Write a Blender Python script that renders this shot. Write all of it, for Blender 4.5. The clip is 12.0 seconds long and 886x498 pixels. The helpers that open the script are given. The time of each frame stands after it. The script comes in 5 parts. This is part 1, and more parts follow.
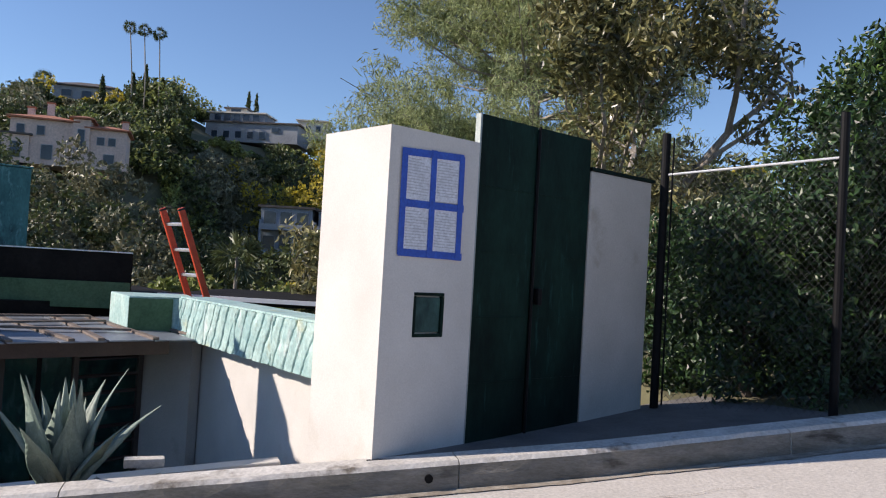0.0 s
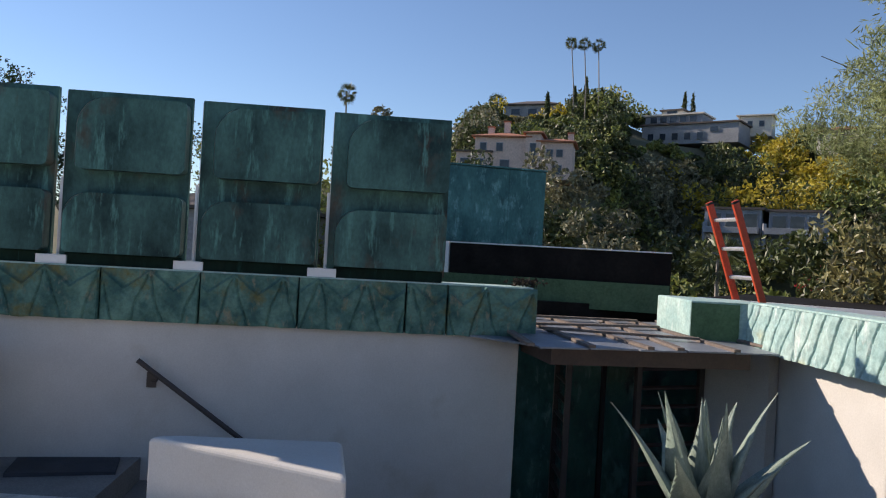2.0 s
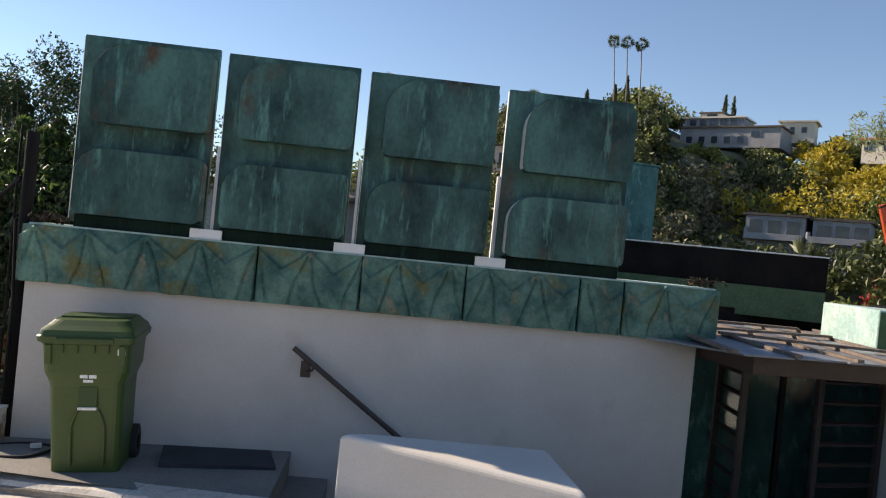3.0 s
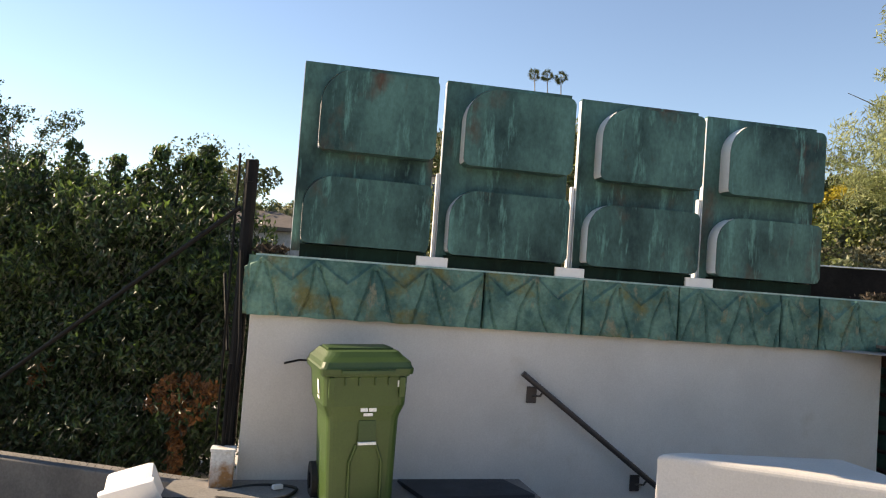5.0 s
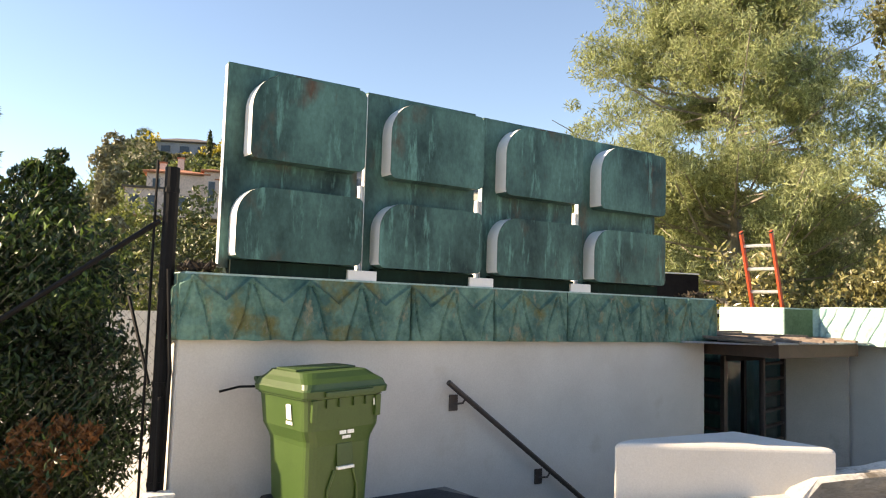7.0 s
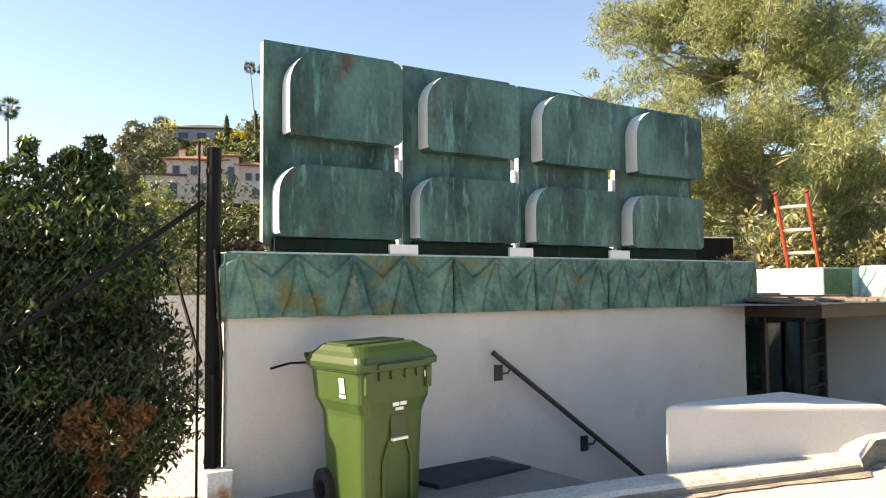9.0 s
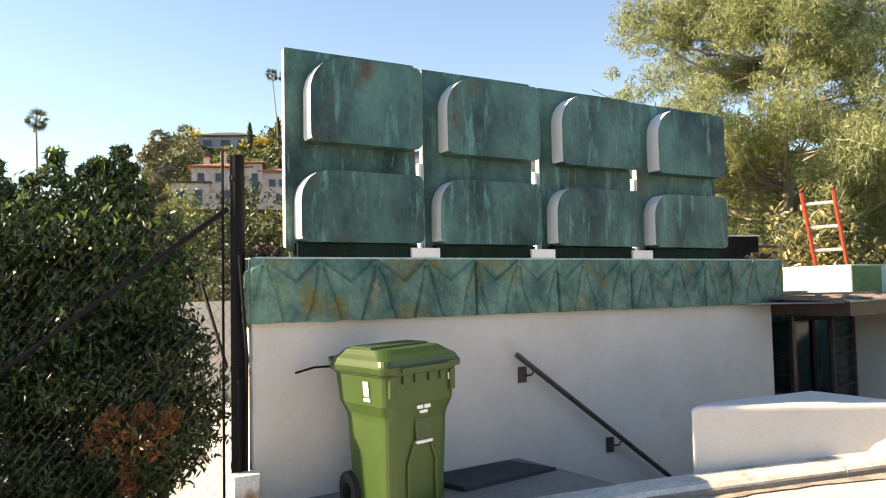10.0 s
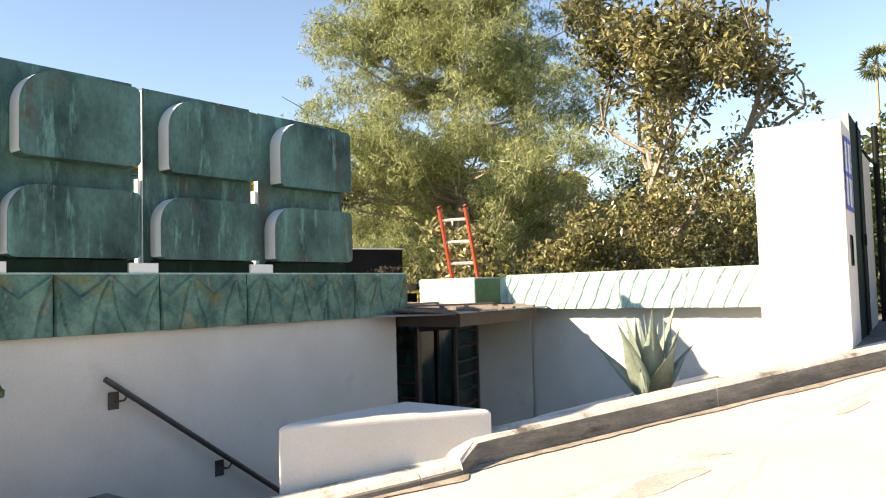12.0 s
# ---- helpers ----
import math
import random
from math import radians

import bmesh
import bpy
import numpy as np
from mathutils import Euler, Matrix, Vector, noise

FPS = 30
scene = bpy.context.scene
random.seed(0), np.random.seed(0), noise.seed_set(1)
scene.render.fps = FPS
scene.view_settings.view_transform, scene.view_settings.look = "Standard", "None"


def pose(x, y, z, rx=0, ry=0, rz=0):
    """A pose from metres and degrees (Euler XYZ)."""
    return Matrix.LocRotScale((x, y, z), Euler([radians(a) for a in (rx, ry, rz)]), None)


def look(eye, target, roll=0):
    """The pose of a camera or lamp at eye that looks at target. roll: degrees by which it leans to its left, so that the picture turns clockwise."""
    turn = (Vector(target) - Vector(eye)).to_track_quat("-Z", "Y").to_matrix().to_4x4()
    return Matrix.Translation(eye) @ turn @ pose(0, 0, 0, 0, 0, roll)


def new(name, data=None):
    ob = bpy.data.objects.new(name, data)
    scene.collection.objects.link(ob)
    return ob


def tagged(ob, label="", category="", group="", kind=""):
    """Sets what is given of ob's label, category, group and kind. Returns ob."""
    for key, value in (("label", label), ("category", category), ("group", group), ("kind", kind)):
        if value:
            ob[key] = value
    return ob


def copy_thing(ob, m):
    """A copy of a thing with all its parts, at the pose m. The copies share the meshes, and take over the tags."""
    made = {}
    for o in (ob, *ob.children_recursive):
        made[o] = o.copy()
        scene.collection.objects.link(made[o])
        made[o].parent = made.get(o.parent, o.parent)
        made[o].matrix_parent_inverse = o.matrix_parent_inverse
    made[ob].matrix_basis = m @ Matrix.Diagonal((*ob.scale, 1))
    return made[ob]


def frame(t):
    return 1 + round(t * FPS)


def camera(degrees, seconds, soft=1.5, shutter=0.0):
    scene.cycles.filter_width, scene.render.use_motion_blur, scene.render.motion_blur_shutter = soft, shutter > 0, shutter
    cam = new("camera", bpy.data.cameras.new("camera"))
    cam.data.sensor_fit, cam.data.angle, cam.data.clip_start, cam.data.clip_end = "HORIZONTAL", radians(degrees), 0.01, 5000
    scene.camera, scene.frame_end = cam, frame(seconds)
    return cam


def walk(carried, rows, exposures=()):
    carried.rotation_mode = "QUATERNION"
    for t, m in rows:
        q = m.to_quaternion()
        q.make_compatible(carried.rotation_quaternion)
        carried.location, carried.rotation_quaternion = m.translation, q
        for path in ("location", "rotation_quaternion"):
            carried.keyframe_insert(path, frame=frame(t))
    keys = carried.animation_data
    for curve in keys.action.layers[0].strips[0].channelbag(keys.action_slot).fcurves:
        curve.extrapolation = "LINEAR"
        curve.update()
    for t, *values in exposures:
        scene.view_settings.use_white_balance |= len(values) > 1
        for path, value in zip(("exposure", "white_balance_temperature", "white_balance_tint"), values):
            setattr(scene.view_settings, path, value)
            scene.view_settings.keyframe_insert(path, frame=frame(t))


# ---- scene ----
cam = camera(59.6, 12.0, 1.15)
PATH = [
    (0, (-0.036, -0.024, 1.485), (-0.023, 1.976, 1.542), 3.3),
    (0.5, (-0.034, 0.11, 1.473), (-0.138, 2.106, 1.515), 3.2),
    (1, (-0.386, 0.437, 1.486), (-0.854, 2.382, 1.481), 2.8),
    (1.5, (-0.908, 0.598, 1.443), (-1.655, 2.453, 1.422), 2.9),
    (2, (-1.492, 0.675, 1.368), (-2.506, 2.399, 1.375), 3.2),
    (2.5, (-2.134, 0.648, 1.293), (-3.202, 2.339, 1.296), 3.9),
    (3, (-2.737, 0.474, 1.243), (-3.796, 2.171, 1.231), 5.7),
    (3.5, (-3.282, 0.169, 1.182), (-4.236, 1.925, 1.255), 4.7),
    (3.7, (-3.469, 0.016, 1.158), (-4.475, 1.744, 1.208), 3.8),
    (5.3, (-5.037, -0.737, 0.957), (-5.762, 1.124, 1.064), 4.4),
    (5.5, (-5.243, -0.771, 0.93), (-5.873, 1.124, 1.041), 4.3),
    (6, (-5.766, -0.804, 0.881), (-6.39, 1.094, 0.963), 5.0),
    (6.5, (-6.115, -0.944, 0.914), (-6.569, 1.002, 1.007), 3.1),
    (7, (-6.348, -1.086, 0.908), (-6.445, 0.905, 1.07), 1.7),
    (9, (-6.504, -1.084, 0.871), (-6.65, 0.908, 0.972), -0.4),
    (9.5, (-6.501, -1.092, 0.896), (-6.68, 0.898, 0.993), -1.3),
    (10, (-6.492, -1.099, 0.871), (-6.698, 0.888, 0.98), -1.2),
    (10.5, (-6.462, -1.12, 0.885), (-6.637, 0.869, 0.998), -0.9),
    (11, (-6.357, -1.118, 0.869), (-6.38, 0.878, 0.99), -1.1),
    (11.5, (-6.036, -1.061, 0.868), (-5.724, 0.911, 0.989), -1.3),
    (12, (-5.744, -0.971, 0.921), (-5.211, 0.954, 1.029), -1.6),
]
EXPOSURES = [(0.0, 0.33, 6800, 18), (1.0, 0.24, 6800, 18), (2.0, 0.25, 7200, 18), (2.5, 0.36, 7700, 17), (3.0, 0.52, 8100, 17), (3.5, 0.72, 8500, 17), (5.5, 1.1, 9400, 17), (7.0, 1.4, 9800, 17), (9.5, 1.5, 9800, 17), (12.0, 1.45, 9500, 16)]
walk(cam, [(t, look(eye, target, roll)) for t, eye, target, roll in PATH], EXPOSURES)

# ---- daylight: low sun from the back left ----
SUN = Vector((-1.0, -0.095, 0.535)).normalized()
world = bpy.data.worlds.new("sky")
scene.world = world
world.use_nodes = True
wn = world.node_tree.nodes
sky = wn.new("ShaderNodeTexSky")
sky.sky_type, sky.sun_disc = "NISHITA", False
sky.sun_elevation = math.asin(SUN.z)
sky.sun_rotation = math.atan2(SUN.x, SUN.y)
sky.altitude, sky.air_density, sky.dust_density, sky.ozone_density = 300, 1.0, 0.0, 5.5
world.node_tree.links.new(sky.outputs[0], wn["Background"].inputs[0])
wn["Background"].inputs[1].default_value = 0.124
sun = new("sun", bpy.data.lights.new("sun", "SUN"))
sun.data.energy, sun.data.angle, sun.data.color = 5.0, radians(0.5), (1.0, 0.94, 0.84)
sun.matrix_world = look(SUN * 60, (0, 0, 0))

# ---- materials ----
def surface(name, c1, c2, scale=3.0, rough=0.8, bump=0.15, fine=60.0, metal=0.0, stretch=(1, 1, 1), c3=None, spot=0.62, island=0.0, thin=0.0, spec=0.5, contrast=0.18, grain=1.0, c4=None, spot4=0.6, streak=(1, 1, 1)):
    """Two tones mixed by a broad noise, fine grain, an optional third tone in patches, and a small relief."""
    m = bpy.data.materials.new(name)
    m.use_nodes = True
    n, l = m.node_tree.nodes, m.node_tree.links
    b = n["Principled BSDF"]
    b.inputs["Roughness"].default_value, b.inputs["Metallic"].default_value = rough, metal
    b.inputs["Specular IOR Level"].default_value = spec
    co = n.new("ShaderNodeTexCoord")
    mp = n.new("ShaderNodeMapping")
    mp.inputs["Scale"].default_value = stretch
    where = n.new("ShaderNodeVectorMath")
    where.operation = "ADD"
    l.new(co.outputs["Object"], where.inputs[0])
    l.new(n.new("ShaderNodeObjectInfo").outputs["Location"], where.inputs[1])
    l.new(where.outputs[0], mp.inputs[0])
    def noisy(s, detail=6.0, r=0.6):
        t = n.new("ShaderNodeTexNoise")
        t.inputs["Scale"].default_value, t.inputs["Detail"].default_value, t.inputs["Roughness"].default_value = s, detail, r
        l.new(mp.outputs[0], t.inputs["Vector"])
        return t.outputs["Fac"]
    def ramp(src, lo, hi):
        r = n.new("ShaderNodeMapRange")
        r.inputs[1].default_value, r.inputs[2].default_value = lo, hi
        l.new(src, r.inputs[0])
        return r.outputs[0]
    def mix(fac, a, bb, blend="MIX"):
        x = n.new("ShaderNodeMix")
        x.data_type, x.blend_type = "RGBA", blend
        for k, v in ((0, fac), (6, a), (7, bb)):
            if isinstance(v, (int, float)):
                x.inputs[k].default_value = v
            elif isinstance(v, tuple):
                x.inputs[k].default_value = (*v, 1)
            else:
                l.new(v, x.inputs[k])
        return x.outputs[2]
    col = mix(ramp(noisy(scale), 0.5 - contrast, 0.5 + contrast), c1, c2)
    if c3:
        col = mix(ramp(noisy(scale * 0.6 + 0.37), spot, spot + 0.12), col, c3)
    if c4:
        runs = n.new("ShaderNodeVectorMath")
        runs.operation = "MULTIPLY"
        runs.inputs[1].default_value = streak
        l.new(where.outputs[0], runs.inputs[0])
        t = n.new("ShaderNodeTexNoise")
        t.inputs["Scale"].default_value, t.inputs["Detail"].default_value, t.inputs["Roughness"].default_value = 3.1, 8.0, 0.7
        l.new(runs.outputs[0], t.inputs["Vector"])
        col = mix(ramp(t.outputs["Fac"], spot4, spot4 + 0.1), col, c4)
    g = noisy(fine, 4.0)
    col = mix(ramp(g, 0.2, 0.8), mix(0.22 * grain, col, (0, 0, 0)), mix(0.35 * grain, col, col, "ADD"))
    if island:
        rnd = n.new("ShaderNodeNewGeometry").outputs["Random Per Island"]
        hs = n.new("ShaderNodeHueSaturation")
        l.new(col, hs.inputs["Color"])
        r = n.new("ShaderNodeMapRange")
        r.inputs[3].default_value, r.inputs[4].default_value = 1 - island, 1 + island
        l.new(rnd, r.inputs[0])
        l.new(r.outputs[0], hs.inputs["Value"])
        col = hs.outputs[0]
    l.new(col, b.inputs["Base Color"])
    if bump:
        bp = n.new("ShaderNodeBump")
        bp.inputs["Strength"].default_value, bp.inputs["Distance"].default_value = bump, 0.01
        l.new(g, bp.inputs["Height"])
        l.new(bp.outputs[0], b.inputs["Normal"])
    if thin:
        tr = n.new("ShaderNodeBsdfTranslucent")
        l.new(col, tr.inputs[0])
        ms = n.new("ShaderNodeMixShader")
        ms.inputs[0].default_value = thin
        l.new(b.outputs[0], ms.inputs[1])
        l.new(tr.outputs[0], ms.inputs[2])
        l.new(ms.outputs[0], n["Material Output"].inputs[0])
    return m


STUCCO = surface("white_stucco", (0.52, 0.50, 0.465), (0.60, 0.58, 0.545), 1.6, 0.9, 0.10, 90, c3=(0.48, 0.445, 0.39), spot=0.62, grain=0.35)
STUCCO_GREY = surface("weathered_stucco", (0.40, 0.38, 0.34), (0.47, 0.45, 0.41), 1.8, 0.9, 0.25, 90, c3=(0.30, 0.27, 0.22), spot=0.62, grain=0.5)
CONCRETE = surface("pale_concrete_road", (0.44, 0.41, 0.37), (0.52, 0.485, 0.44), 0.9, 0.92, 0.35, 45, c3=(0.36, 0.32, 0.27), spot=0.62)
# Kerb front: grime plus the face's shade, both put into this darker tone.
KERB_FACE = surface("grimy_shaded_kerb_face", (0.13, 0.12, 0.10), (0.24, 0.22, 0.19), 5.0, 0.93, 0.8, 45, stretch=(0.6, 0.6, 2.2), c3=(0.06, 0.052, 0.042), spot=0.6, contrast=0.16)
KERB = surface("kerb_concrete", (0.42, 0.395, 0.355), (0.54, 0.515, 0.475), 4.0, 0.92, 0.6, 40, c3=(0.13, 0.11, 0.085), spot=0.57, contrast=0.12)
# Concrete set darker in colour to deepen the shade of landing and stairs.
SLAB = surface("shaded_terrace_concrete", (0.15, 0.145, 0.135), (0.21, 0.20, 0.19), 2.0, 0.9, 0.35, 60, c3=(0.11, 0.105, 0.095))
COPPER = surface("dark_verdigris_copper", (0.009, 0.031, 0.031), (0.064, 0.158, 0.14), 2.0, 0.5, 0.2, 34, 0.2, (1.3, 1.3, 0.75), c3=(0.085, 0.055, 0.038), spot=0.585, contrast=0.17, c4=(0.08, 0.205, 0.18), spot4=0.55, streak=(3.5, 3.5, 0.6), spec=0.25)
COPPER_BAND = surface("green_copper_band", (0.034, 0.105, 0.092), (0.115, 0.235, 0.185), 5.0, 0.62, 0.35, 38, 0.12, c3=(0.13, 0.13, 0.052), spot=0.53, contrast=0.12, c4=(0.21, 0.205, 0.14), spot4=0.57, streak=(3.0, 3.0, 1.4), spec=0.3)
# Sunlit copper: the sun's brightness is put into this paler tone.
COPPER_SUNLIT = surface("sunlit_copper_band", (0.25, 0.40, 0.385), (0.38, 0.52, 0.48), 4.0, 0.75, 0.35, 35, 0.05, c3=(0.36, 0.37, 0.22), spot=0.62, contrast=0.13, c4=(0.52, 0.60, 0.57), spot4=0.57, streak=(3, 3, 0.9))
COPPER_TEAL = surface("teal_copper_cladding", (0.022, 0.115, 0.115), (0.07, 0.235, 0.215), 2.4, 0.5, 0.15, 25, 0.2, (1.3, 1.3, 0.7), c3=(0.012, 0.05, 0.055), spot=0.56, contrast=0.14, c4=(0.15, 0.36, 0.34), spot4=0.54, streak=(2.6, 2.6, 1.1))
GATE = surface("gate_copper", (0.002, 0.009, 0.007), (0.006, 0.026, 0.019), 2.2, 0.7, 0.15, 25, 0.1, (1.3, 1.3, 0.5), c3=(0.018, 0.03, 0.02), spot=0.6, contrast=0.12, spec=0.15, c4=(0.012, 0.055, 0.045), spot4=0.58, streak=(4, 4, 0.5))
GREEN_FELT = surface("green_roof_fascia", (0.045, 0.10, 0.05), (0.075, 0.14, 0.075), 5, 0.85, 0.3, 40)
TAR = surface("black_roof_felt", (0.006, 0.006, 0.006), (0.018, 0.016, 0.015), 3, 0.85, 0.3, 30, c3=(0.003, 0.003, 0.003), spot=0.56, spec=0.12)
ROOFGREY = surface("weathered_roof_sheet", (0.13, 0.145, 0.17), (0.22, 0.24, 0.27), 3, 0.4, 0.15, 40)
BATTEN = surface("weathered_batten", (0.12, 0.09, 0.075), (0.20, 0.16, 0.13), 5, 0.8, 0.3, 60, stretch=(1, 6, 1))
FASCIA = surface("brown_painted_fascia", (0.035, 0.018, 0.012), (0.06, 0.032, 0.021), 4, 0.6, 0.15, 50)
BLACK = surface("black_painted_steel", (0.003, 0.003, 0.0035), (0.006, 0.006, 0.007), 6, 0.6, 0.1, 60, spec=0.15)
RAILING = surface("dark_bronze_rail", (0.03, 0.024, 0.022), (0.055, 0.04, 0.036), 8, 0.45, 0.1, 60)
# White bracket and trim paint; also paints the signs' sunlit left edges.
WHITE_METAL = surface("white_paint_and_sunlit_edges", (0.76, 0.77, 0.77), (0.82, 0.82, 0.81), 6, 0.5, 0.03, 60, grain=0.15)
BIN = surface("green_moulded_plastic", (0.029, 0.065, 0.012), (0.042, 0.084, 0.018), 2.0, 0.42, 0.08, 120)
BIN_LID = surface("dark_green_plastic_lid", (0.024, 0.056, 0.012), (0.036, 0.074, 0.017), 2.0, 0.42, 0.08, 120)
RUBBER = surface("black_rubber", (0.012, 0.012, 0.012), (0.022, 0.022, 0.022), 6, 0.8, 0.2, 60)
MATTE = surface("charcoal_doormat", (0.03, 0.033, 0.04), (0.045, 0.05, 0.06), 6, 0.95, 0.6, 200)
PRINT = surface("white_print", (0.72, 0.74, 0.70), (0.78, 0.79, 0.76), 6, 0.6, 0.0)
PAPER = surface("printed_paper", (0.56, 0.58, 0.62), (0.64, 0.66, 0.70), 8, 0.8, 0.05)
INK = surface("grey_print", (0.40, 0.41, 0.44), (0.48, 0.49, 0.52), 30, 0.8, 0.0)
TAPE = surface("blue_masking_tape", (0.012, 0.06, 0.34), (0.02, 0.085, 0.42), 14, 0.6, 0.1)
LADDER_RED = surface("orange_red_fibreglass", (0.52, 0.06, 0.025), (0.62, 0.085, 0.035), 3, 0.45, 0.05)
EDGE_METAL = surface("dull_edge_metal", (0.20, 0.23, 0.22), (0.30, 0.33, 0.31), 8, 0.5, 0.05, 60, 0.3)
ALU = surface("brushed_aluminium", (0.62, 0.62, 0.62), (0.72, 0.72, 0.72), 10, 0.4, 0.05, 80, 0.6)
SOIL = surface("dry_soil", (0.10, 0.075, 0.05), (0.17, 0.13, 0.09), 6, 0.95, 0.8, 30, c3=(0.26, 0.21, 0.15), spot=0.6)
AGAVE = surface("grey_green_agave", (0.13, 0.18, 0.15), (0.21, 0.265, 0.225), 5, 0.6, 0.1, 40, stretch=(3, 3, 0.6))
BARK = surface("grey_bark", (0.20, 0.175, 0.15), (0.32, 0.285, 0.245), 7, 0.9, 0.6, 30, stretch=(2, 2, 0.4))
# Dirt and shade are both put into this dark concrete tone.
STAINED_SHADED = surface("stained_shaded_concrete", (0.10, 0.095, 0.09), (0.16, 0.15, 0.14), 3, 0.9, 0.4, 50)
# Black vinyl wire in grey: its glint in the sun is painted in.
WIRE = surface("glinting_vinyl_wire", (0.035, 0.035, 0.035), (0.07, 0.07, 0.07), 6, 0.5, 0.0, 60)
STEM = surface("dark_stem_bark", (0.05, 0.04, 0.03), (0.09, 0.07, 0.055), 7, 0.9, 0.6, 30)
EARTH = surface("dry_hillside", (0.07, 0.075, 0.035), (0.13, 0.115, 0.06), 0.15, 0.95, 0.5, 3, c3=(0.17, 0.14, 0.09))
def leafy(name, a, b, v=0.45, thin=0.3, rough=0.5):
    return surface(name, a, b, 0.7, rough, 0.0, 9, island=v, thin=thin)
PINE = leafy("pine_needles", (0.22, 0.26, 0.115), (0.35, 0.385, 0.195), 0.5, 0.5)
MAGNOLIA = leafy("glossy_leaves", (0.085, 0.095, 0.036), (0.24, 0.215, 0.095), 0.75, 0.25, 0.28)
HEDGE = leafy("dark_hedge_leaves", (0.012, 0.033, 0.009), (0.034, 0.070, 0.018), 0.7, 0.15, 0.42)
# Bright copy of the hedge leaf, coloured as if sunlit.
HEDGE_SUNLIT = leafy("sunlit_hedge_leaves", (0.06, 0.115, 0.022), (0.12, 0.185, 0.042), 0.6, 0.3, 0.38)
DRY = leafy("dry_brown_leaves", (0.16, 0.065, 0.02), (0.24, 0.10, 0.035), 0.5, 0.3, 0.7)
DRY_DARK = leafy("dark_dead_leaves", (0.02, 0.014, 0.010), (0.05, 0.035, 0.022), 0.5, 0.1, 0.8)
WOODS = leafy("dark_green_foliage", (0.048, 0.066, 0.022), (0.10, 0.12, 0.042), 0.55, 0.2)
WOODS_GREY = leafy("grey_green_foliage", (0.15, 0.15, 0.085), (0.21, 0.20, 0.12), 0.4, 0.2)
WOODS_YELLOW = leafy("autumn_yellow_foliage", (0.32, 0.27, 0.03), (0.48, 0.38, 0.05), 0.4, 0.35)
WOODS_LIGHT = leafy("light_green_foliage", (0.16, 0.20, 0.05), (0.24, 0.26, 0.08), 0.4, 0.3)
PALM = leafy("palm_fronds", (0.06, 0.08, 0.03), (0.11, 0.125, 0.05), 0.4, 0.2)
PINK = surface("pink_render", (0.55, 0.42, 0.37), (0.64, 0.50, 0.44), 0.6, 0.9, 0.2, 8)
WHITE_RENDER = surface("grey_white_render", (0.24, 0.25, 0.27), (0.32, 0.33, 0.35), 0.5, 0.9, 0.2, 8)
CREAM = surface("cream_render", (0.58, 0.54, 0.47), (0.66, 0.62, 0.55), 0.5, 0.9, 0.2, 8)
BLUEGREY = surface("blue_grey_render", (0.20, 0.23, 0.27), (0.27, 0.30, 0.34), 0.5, 0.9, 0.2, 8)
TERRACOTTA = surface("terracotta_roof_tiles", (0.30, 0.11, 0.06), (0.40, 0.17, 0.10), 1.2, 0.85, 0.5, 10)
ROOFDARK = surface("dark_flat_roof", (0.07, 0.06, 0.055), (0.12, 0.10, 0.09), 0.8, 0.85, 0.3, 8)
RUST = surface("rusty_white_box", (0.58, 0.58, 0.56), (0.66, 0.66, 0.64), 5, 0.6, 0.15, 60, c3=(0.30, 0.14, 0.05), spot=0.5)
RED_BUSH = leafy("red_flowers", (0.35, 0.02, 0.03), (0.45, 0.05, 0.06), 0.4, 0.2)


def glassy(name, tint, rough=0.06):
    m = bpy.data.materials.new(name)
    m.use_nodes = True
    b = m.node_tree.nodes["Principled BSDF"]
    b.inputs["Base Color"].default_value = (*tint, 1)
    b.inputs["Roughness"].default_value, b.inputs["Transmission Weight"].default_value = rough, 1.0
    b.inputs["IOR"].default_value = 1.2
    return m


GLASS = glassy("greenish_glass", (0.75, 0.85, 0.82))
DARKGLASS = surface("dark_window_glass", (0.02, 0.03, 0.045), (0.04, 0.055, 0.075), 1.5, 0.12, 0.0)


# ---- builders ----
def link(name, bm, material, parent=None, label="", smooth=False):
    me = bpy.data.meshes.new(name)
    bmesh.ops.recalc_face_normals(bm, faces=bm.faces)
    bm.to_mesh(me)
    bm.free()
    if smooth:
        me.polygons.foreach_set("use_smooth", [True] * len(me.polygons))
    me.materials.append(material)
    ob = new(name, me)
    if parent:
        ob.parent = parent
    if label:
        tagged(ob, label)
    return ob


def part(name, bm, material, parent, label="", smooth=False):
    return link(name, bm, material, parent, label, smooth)


def holder(name, label, category, group="", kind=""):
    return tagged(new(name), label, category, group, kind)


def raw(name, verts, faces, material, parent=None, label=""):
    me = bpy.data.meshes.new(name)
    me.from_pydata(verts, [], faces)
    me.update()
    me.materials.append(material)
    ob = new(name, me)
    if parent:
        ob.parent = parent
    if label:
        tagged(ob, label)
    return ob


def add_box(bm, size, m=Matrix(), bevel=0.0):
    r = bmesh.ops.create_cube(bm, size=1.0, matrix=m @ Matrix.Diagonal((*size, 1)))
    if bevel:
        es = list({e for v in r["verts"] for e in v.link_edges})
        bmesh.ops.bevel(bm, geom=es, offset=bevel, segments=2, affect="EDGES", profile=0.7)


def box(size, m=Matrix(), bevel=0.0):
    bm = bmesh.new()
    add_box(bm, size, m, bevel)
    return bm


